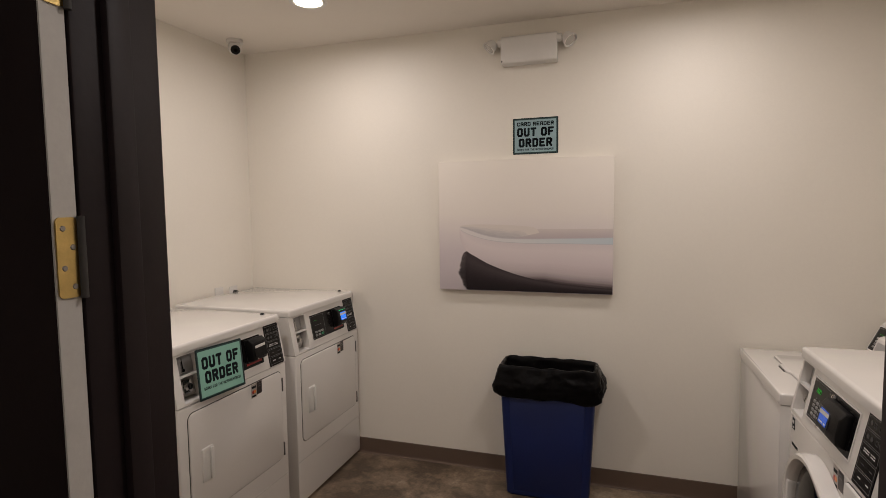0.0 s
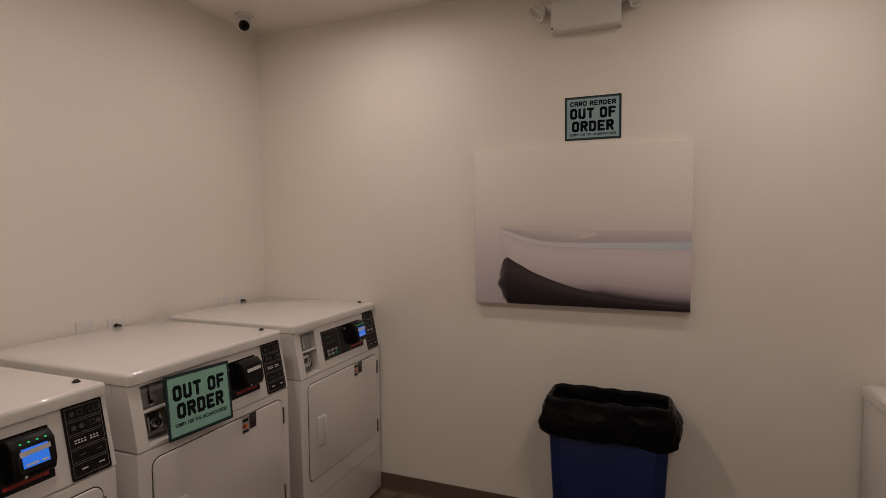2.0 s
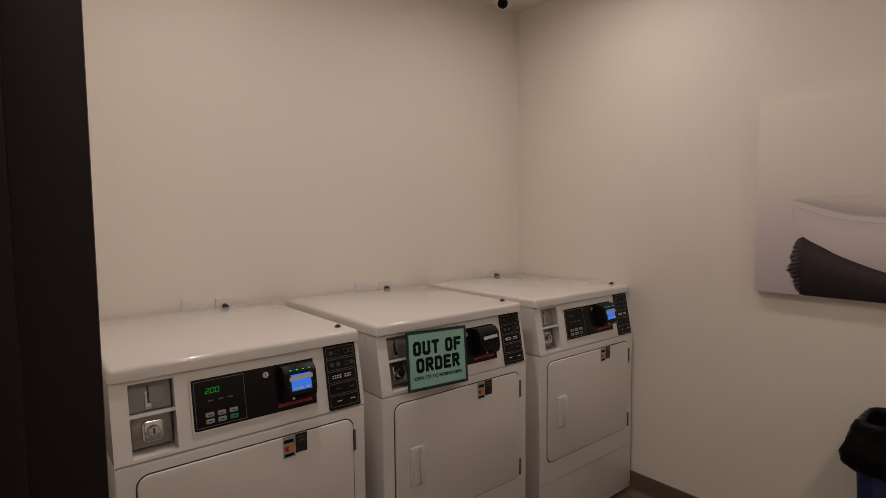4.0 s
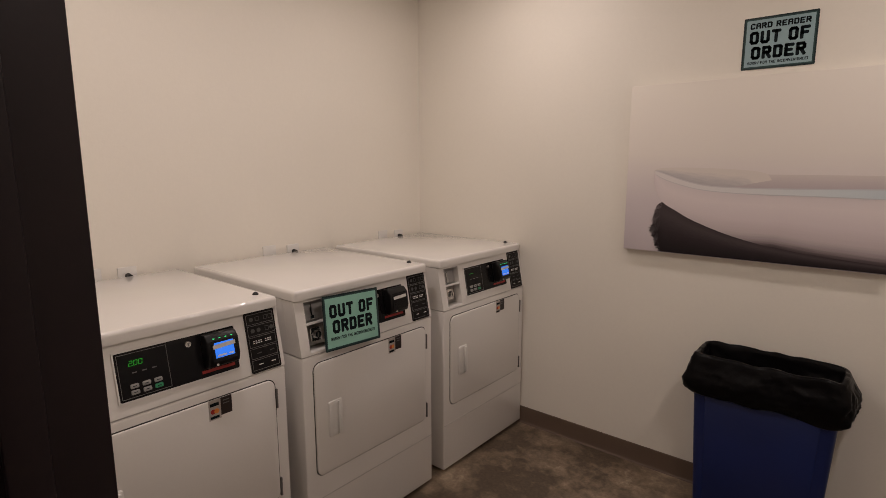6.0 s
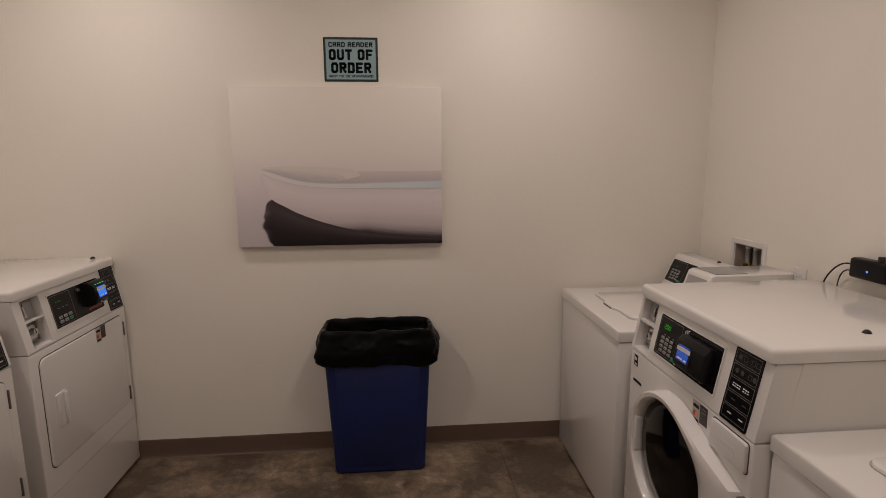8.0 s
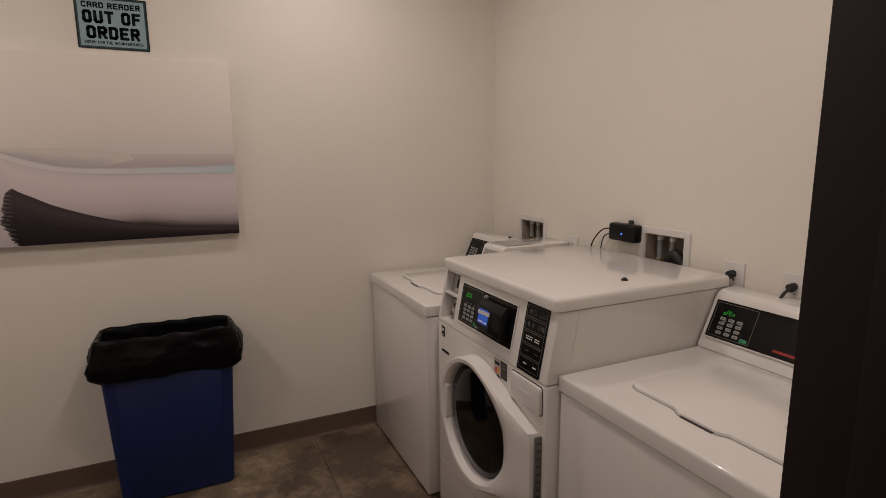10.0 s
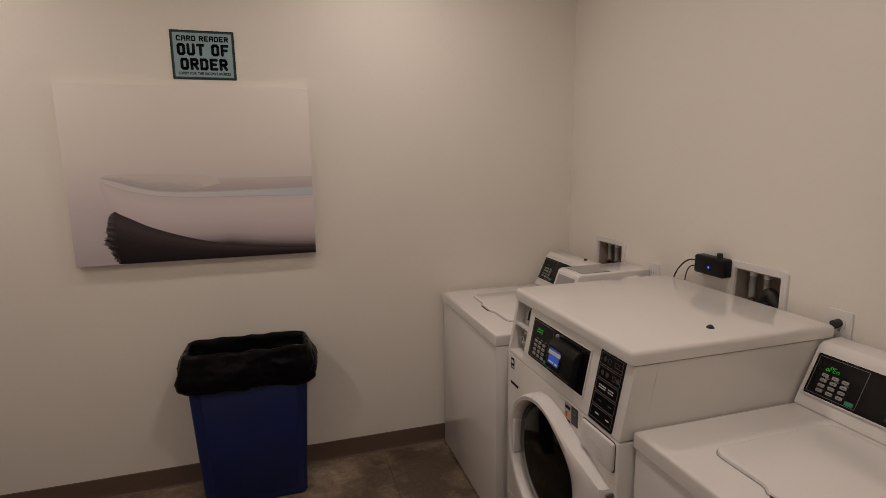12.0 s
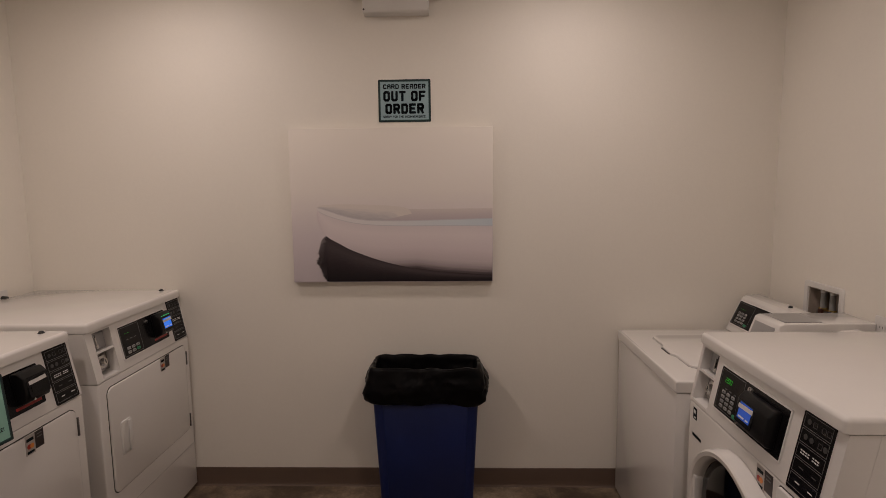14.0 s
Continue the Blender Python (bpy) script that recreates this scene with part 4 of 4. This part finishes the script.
    for i in range(44):
        t = (i + 0.5) / 44
        v = 0.006 + 0.300 * t
        tuft = 0.5 + 0.5 * noise.noise(Vector((t * 9.0, 0.3, 1.7)))
        reach = w * (np.interp(v, (0.0, 0.03, 0.07, 0.13, 0.20, 0.26, 0.29, 0.306), (0.004, 0.018, 0.036, 0.052, 0.047, 0.040, 0.024, 0.004)) * (0.72 + 0.42 * tuft) + 0.014 * rnd.random() * (1.2 - t))
        a, c = at(0, v - 0.0036)[1], at(0, v + 0.0036)[1]
        vs = [bm.verts.new((th + 0.0007, y, z)) for y, z in ((x0 + 0.002, a), (x0 + 0.002, c), (x0 - reach * 0.86, c - 0.0002), (x0 - reach, (a + c) / 2 - 0.0014))]
        f = bm.faces.new(vs)
        for lp in f.loops:
            lp[uvl].uv = ((lp.vert.co.y - x0) * 1.2, t)
    part("ragged_edge", bm, dark, p, smooth=False)
    strip("far_side", gtop[-28:], [(q[0], at(0, 0.480)[1]) for q in gtop[-28:]], th + 0.0007, shade)
    strip("boat_inside", gtop[:-20], far, th + 0.0010, inner)
    strip("hull", keel, gun, th + 0.0014, hull, "pale lilac white hull", steps=14, stem=0.55)
    strip("gunwale", gun, gtop, th + 0.0018, rim, "pale blue gunwale stripe", steps=2)
    strip("rim_line", [(q[0], q[1] - 0.0030) for q in gun[2:]], [(q[0], q[1] + 0.0005) for q in gun[2:]], th + 0.0021, line, steps=1)
    strip("rim_line", [(q[0], q[1] - 0.001) for q in gtop[2:]], [(q[0], q[1] + 0.0032) for q in gtop[2:]], th + 0.0021, line, steps=1)


picture()


def emergency_light():
    e = thing("emergency_light", "white emergency light with two round lamp heads", "emergency light", pose(-0.326, NORTH, 2.306, 0, 0, -90))
    part("housing", profile([(0.0, 0.0), (0.055, 0.004), (0.062, 0.012), (0.060, 0.140), (0.052, 0.150), (0.0, 0.152)], -0.152, 0.152, 0.004), PLASTIC, e)
    part("test_button", cyl(0.004, 0.004, 0.004, 12, Matrix.Translation((0.060, -0.146, 0.016)) @ TOZ), GAP, e)
    for s in (-1, 1):
        a = part("lamp_arm", cyl(0.022, 0.020, 0.024, 20, Matrix.Translation((0.030, s * 0.150, 0.122)) @ pose(0, 0, 0, -90 * s, 0, 0)), PLASTIC, e)
        bm = bmesh.new()
        rows = []
        for x, r in ((-0.026, 0.016), (-0.022, 0.025), (0.0, 0.034), (0.020, 0.040), (0.024, 0.040), (0.024, 0.036), (0.010, 0.026), (0.008, 0.0005)):
            rows.append([bm.verts.new((x, r * math.cos(2 * math.pi * i / 28), r * math.sin(2 * math.pi * i / 28))) for i in range(28)])
        for p, q in zip(rows, rows[1:]):
            for i in range(28):
                bm.faces.new((p[i], p[(i + 1) % 28], q[(i + 1) % 28], q[i]))
        bm.faces.new(rows[0])
        bm.transform(pose(0.040, s * 0.208, 0.112, 0, 46, s * 60))
        h = part("lamp_head", bm, PLASTIC, e)
        part("reflector", cyl(0.029, 0.034, 0.003, 28, pose(0.040, s * 0.208, 0.112, 0, 46, s * 60) @ Matrix.Translation((0.015, 0, 0)) @ TOZ), LENS, h)


emergency_light()


def security_camera():
    c = thing("security_camera", "small white turret security camera under the ceiling", "camera", pose(-2.050, 2.695, CEIL))
    part("base", cyl(0.050, 0.046, 0.020, 32, pose(0, 0, -0.020)), PLASTIC, c)
    bm = bmesh.new()
    bmesh.ops.create_uvsphere(bm, u_segments=28, v_segments=18, radius=0.040, matrix=Matrix.Translation((0, 0, -0.046)))
    b = part("ball", bm, PLASTIC, c)
    v = look((0, 0, -0.046), (2.0, -2.1, -1.9)) @ pose(0, 0, 0, 180, 0, 0)
    part("lens_face", cyl(0.0275, 0.0255, 0.008, 32, v @ Matrix.Translation((0, 0, 0.034))), MATTEBLACK, b, "round black lens face")
    part("lens", cyl(0.011, 0.010, 0.004, 24, v @ Matrix.Translation((0, 0, 0.042))), BLACK, b)


security_camera()


def wall_plate(m, plug=True, blank=False):
    """A white plate on a wall, facing local +x; with a socket and perhaps a black plug and cord."""
    o = thing("wall_outlet", "white wall outlet plate with a black plug" if plug else ("blank white wall plate" if blank else "white wall outlet plate"), "outlet", m, "outlets on the walls")
    part("plate", rounded(-0.035, 0.035, -0.058, 0.058, 0.004, 0.0, 0.006, 3, edge=0.002), PLASTIC, o)
    if not blank:
        for dz in (0.020, -0.020):
            r = part("receptacle", rounded(-0.017, 0.017, dz - 0.015, dz + 0.015, 0.007, 0.006, 0.0085, 4), PLASTIC, o)
            for dy in (-0.006, 0.006):
                part("slot", box(0.0085, 0.0088, dy - 0.001, dy + 0.001, dz - 0.004, dz + 0.005), GAP, r)
        part("plate_screw", cyl(0.0032, 0.003, 0.001, 12, Matrix.Translation((0.006, 0, 0)) @ TOZ), STEEL, o)
    if plug:
        bm = cyl(0.0120, 0.0095, 0.024, 18, Matrix.Translation((0.008, 0, 0.022)) @ TOZ)
        box(0.014, 0.034, -0.009, 0.009, 0.008, 0.026, 0.004, 2, bm=bm)
        p = part("plug", bm, RUBBER, o, "black plug")
        part("cord", tube([(0.026, 0, 0.016), (0.038, -0.006, 0.006), (0.044, -0.016, -0.022), (0.046, -0.024, -0.08), (0.046, -0.03, -0.22)], 0.0045), RUBBER, p)


for y, plug in ((1.117, False), (1.243, True), (1.880, False), (2.014, True), (2.639, False), (2.769, True)):
    wall_plate(pose(WEST, y, 0.990 if plug else 0.998), plug, not plug)
wall_plate(pose(EAST, 1.4695, 0.992, 0, 0, 180), True)
wall_plate(pose(EAST, 1.278, 0.990, 0, 0, 180), True)
wall_plate(pose(EAST, 2.267, 0.973, 0, 0, 180), False)


def rim_ring(y0, y1, z0, z1, t, ro, ri, x0, x1):
    """A flat frame of width t with rounded corners outside and inside."""
    def outline(a0, a1, b0, b1, r):
        pts = []
        for cy, cz, s in ((a1 - r, b1 - r, 0), (a0 + r, b1 - r, 90), (a0 + r, b0 + r, 180), (a1 - r, b0 + r, 270)):
            pts += [(cy + r * math.cos(radians(s + 18 * i)), cz + r * math.sin(radians(s + 18 * i))) for i in range(6)]
        return pts
    bm = bmesh.new()
    loops = [[bm.verts.new((x, y, z)) for y, z in outline(y0 - g, y1 + g, z0 - g, z1 + g, r)] for x, g, r in ((x0, t, ro), (x1 * 0.6, t, ro), (x1, t - 0.003, ro - 0.002), (x1, 0.002, ri), (x0, 0.0, ri))]
    for p, q in zip(loops, loops[1:]):
        for i in range(len(p)):
            bm.faces.new((p[i], p[(i + 1) % len(p)], q[(i + 1) % len(p)], q[i]))
    return bm


def valve_box(y0, y1, z0, z1, drain):
    """A recessed washer supply box: white flange, grey inside, two valves and a drain hose."""
    yc, w, h = (y0 + y1) / 2, (y1 - y0) / 2, z1 - z0
    v = thing("valve_box", "white recessed washer supply box with two valves", "valve box", pose(EAST, yc, z0, 0, 0, 180), "supply boxes")
    part("flange", rim_ring(-w, w, 0.0, h, 0.026, 0.014, 0.004, 0.0, 0.007), PLASTIC, v)
    tray = bmesh.new()
    box(-0.092, -0.088, -w, w, 0, h, bm=tray)
    for a, b, c, d in ((-w, w, 0.0, 0.003), (-w, w, h - 0.003, h), (-w, -w + 0.003, 0.003, h - 0.003), (w - 0.003, w, 0.003, h - 0.003)):
        box(-0.088, 0.0, a, b, c, d, bm=tray)
    part("tray", tray, BOXGREY, v, "grey box inside")
    for i, (vy, cap) in enumerate(((-w + 0.036, REDCAP), (-w + 0.092, BLUECAP))):
        pp = part("water_hammer_pipe", cyl(0.0115, 0.0115, h * 0.46, 16, Matrix.Translation((-0.040, vy, h * 0.42))), KEY, v, "pale pipe with a white cap")
        part("pipe_cap", cyl(0.0130, 0.0125, 0.014, 16, Matrix.Translation((-0.040, vy, h * 0.86))), PLASTIC, pp)
        part("pipe_collar", cyl(0.0160, 0.0160, 0.014, 6, Matrix.Translation((-0.040, vy, h * 0.36))), BRASS, pp)
        b = part("valve", box(-0.060, -0.020, vy - 0.016, vy + 0.016, h * 0.12, h * 0.36, 0.006), STEEL, v, "metal valve")
        part("valve_handle", box(-0.022, -0.010, vy + 0.010, vy + 0.034, h * 0.30, h * 0.44, 0.004), cap, b)
        part("valve_nut", cyl(0.015, 0.015, 0.02, 6, Matrix.Translation((-0.040, vy, h * 0.02))), BRASS, b)
    if drain:
        part("drain_hose", tube([(-0.045, w - 0.100, -0.03), (-0.035, w - 0.098, 0.050), (-0.032, w - 0.066, h * 0.60), (-0.035, w - 0.030, 0.055), (-0.046, w - 0.024, 0.004)], 0.020, 16), HOSE, v, "black drain hose")


valve_box(*VALVES[0], False)
valve_box(*VALVES[1], True)


def router_box():
    r = thing("wireless_box", "small black electronic box with a blue light on the wall", "electronic box", pose(EAST, 1.929, 1.090, 0, 0, 180))
    part("housing", box(0.0, 0.046, -0.070, 0.070, -0.034, 0.034, 0.010, 3), MATTEBLACK, r)
    part("indicator", cyl(0.0035, 0.0035, 0.002, 12, Matrix.Translation((0.0455, 0.005, -0.004)) @ TOZ), LEDBLUE, r, "blue light")
    part("mount_knob", cyl(0.011, 0.009, 0.014, 16, pose(0.024, 0.030, 0.036)), RUBBER, r)
    part("cable", tube([(0.020, -0.057, 0.004), (0.030, -0.105, 0.004), (0.034, -0.150, -0.030), (0.036, -0.180, -0.085), (0.030, -0.19, -0.16)], 0.0028), RUBBER, r, "thin black cable")
    part("cable", tube([(0.020, -0.057, -0.016), (0.028, -0.100, -0.020), (0.032, -0.120, -0.060), (0.030, -0.13, -0.16)], 0.0022), RUBBER, r)


router_box()


def rubbish_bin():
    """A tall slim blue bin with a black liner folded over its rim."""
    b = thing("rubbish_bin", "tall blue plastic bin lined with a black bag", "bin", pose(-0.204, 2.828, FLOOR) @ Matrix.Diagonal((1, 0.76, 0.922, 1)))
    z1 = 0.755
    lev = [(0.0, 0.208, 0.122, 0.030), (0.012, 0.217, 0.131, 0.032), (0.10, 0.220, 0.134, 0.030), (0.60, 0.244, 0.141, 0.028), (z1, 0.250, 0.145, 0.026), (z1, 0.244, 0.139, 0.022), (0.02, 0.210, 0.126, 0.026)]

    def loop(bm, z, a, c, r, f=lambda y, x, z: (x, y, z)):
        vs = []
        for cx, cy, a0 in ((a - r, c - r, 0), (-a + r, c - r, 90), (-a + r, -c + r, 180), (a - r, -c + r, 270)):
            for i in range(7):
                t = radians(a0 + 15 * i)
                vs.append(bm.verts.new(f(cy + r * math.sin(t), cx + r * math.cos(t), z)))
        return vs

    def skin(bm, rows, close=True):
        for p, q in zip(rows, rows[1:]):
            for i in range(len(p)):
                bm.faces.new((p[i], p[(i + 1) % len(p)], q[(i + 1) % len(p)], q[i]))
        if close:
            bm.faces.new(rows[0])
            bm.faces.new(rows[-1])

    bm = bmesh.new()
    skin(bm, [loop(bm, *l) for l in lev])
    part("bin_body", bm, BLUE, b, "blue plastic bin body")
    for s in (-1, 1):
        pts = [(-0.178, 0.035), (0.178, 0.035), (0.198, 0.600), (-0.198, 0.600)]
        q = bmesh.new()
        lo = [q.verts.new((x, s * (0.1315 + (z - 0.035) * 0.0175), z)) for x, z in pts]
        hi = [q.verts.new((x * 0.985, s * (0.1350 + (z - 0.035) * 0.0175), z + (0.006 if z < 0.1 else -0.006))) for x, z in pts]
        q.faces.new(hi)
        q.faces.new(lo)
        for i in range(4):
            q.faces.new((lo[i], lo[(i + 1) % 4], hi[(i + 1) % 4], hi[i]))
        part("bin_panel", q, BLUE, b)
    # liner: outside fold, over the rim, down the inside
    bm = bmesh.new()
    n = 200
    levels = [(0.585, 0.254, 0.150, 0.2), (0.592, 0.266, 0.162, 0.6), (0.610, 0.278, 0.174, 1.0), (0.640, 0.286, 0.182, 1.0), (0.670, 0.287, 0.183, 1.0), (0.700, 0.280, 0.176, 0.9),
              (0.728, 0.270, 0.165, 0.7), (0.755, 0.263, 0.158, 0.35), (0.772, 0.256, 0.151, 0.2), (0.774, 0.244, 0.139, 0.15), (0.755, 0.235, 0.130, 0.25), (0.70, 0.226, 0.122, 0.6), (0.60, 0.216, 0.112, 0.9), (0.40, 0.205, 0.103, 1.0), (0.12, 0.185, 0.092, 0.8)]
    fine = []
    for p, q in zip(levels, levels[1:]):
        steps = max(1, min(7, round(abs(q[0] - p[0]) / 0.009)))
        fine += [tuple(s + (e - s) * k / steps for s, e in zip(p, q)) for k in range(steps)]
    rows = []
    for z, a, c, amp in fine + [levels[-1]]:
        row = []
        for i in range(n):
            t = 2 * math.pi * i / n
            ct, st = math.cos(t), math.sin(t)
            s = (abs(ct) ** 8 + abs(st) ** 8) ** (-1 / 8)
            x, y = a * s * ct, c * s * st
            k = 0.020 * noise.noise(Vector((x * 8, y * 8, z * 9)))
            for f, g in ((13, 0.013), (27, 0.007), (55, 0.0035)):
                k += g * (0.45 - 1.6 * abs(noise.noise(Vector((x * f + 3, y * f, z * f * 1.1)))))
            k *= amp
            zz = z + (0.016 * noise.noise(Vector((x * 9, y * 9, 3))) if z < 0.60 and amp < 0.7 else 0.014 * noise.noise(Vector((x * 13, y * 13, 2))))
            row.append(bm.verts.new((x + k * ct, y + k * st, zz)))
        rows.append(row)
    skin(bm, rows, False)
    bm.faces.new(rows[-1])
    bag = part("bin_liner", bm, BAG, b, "black plastic bag folded over the rim")
    me = bag.data
    me.set_sharp_from_angle(angle=radians(180))


rubbish_bin()
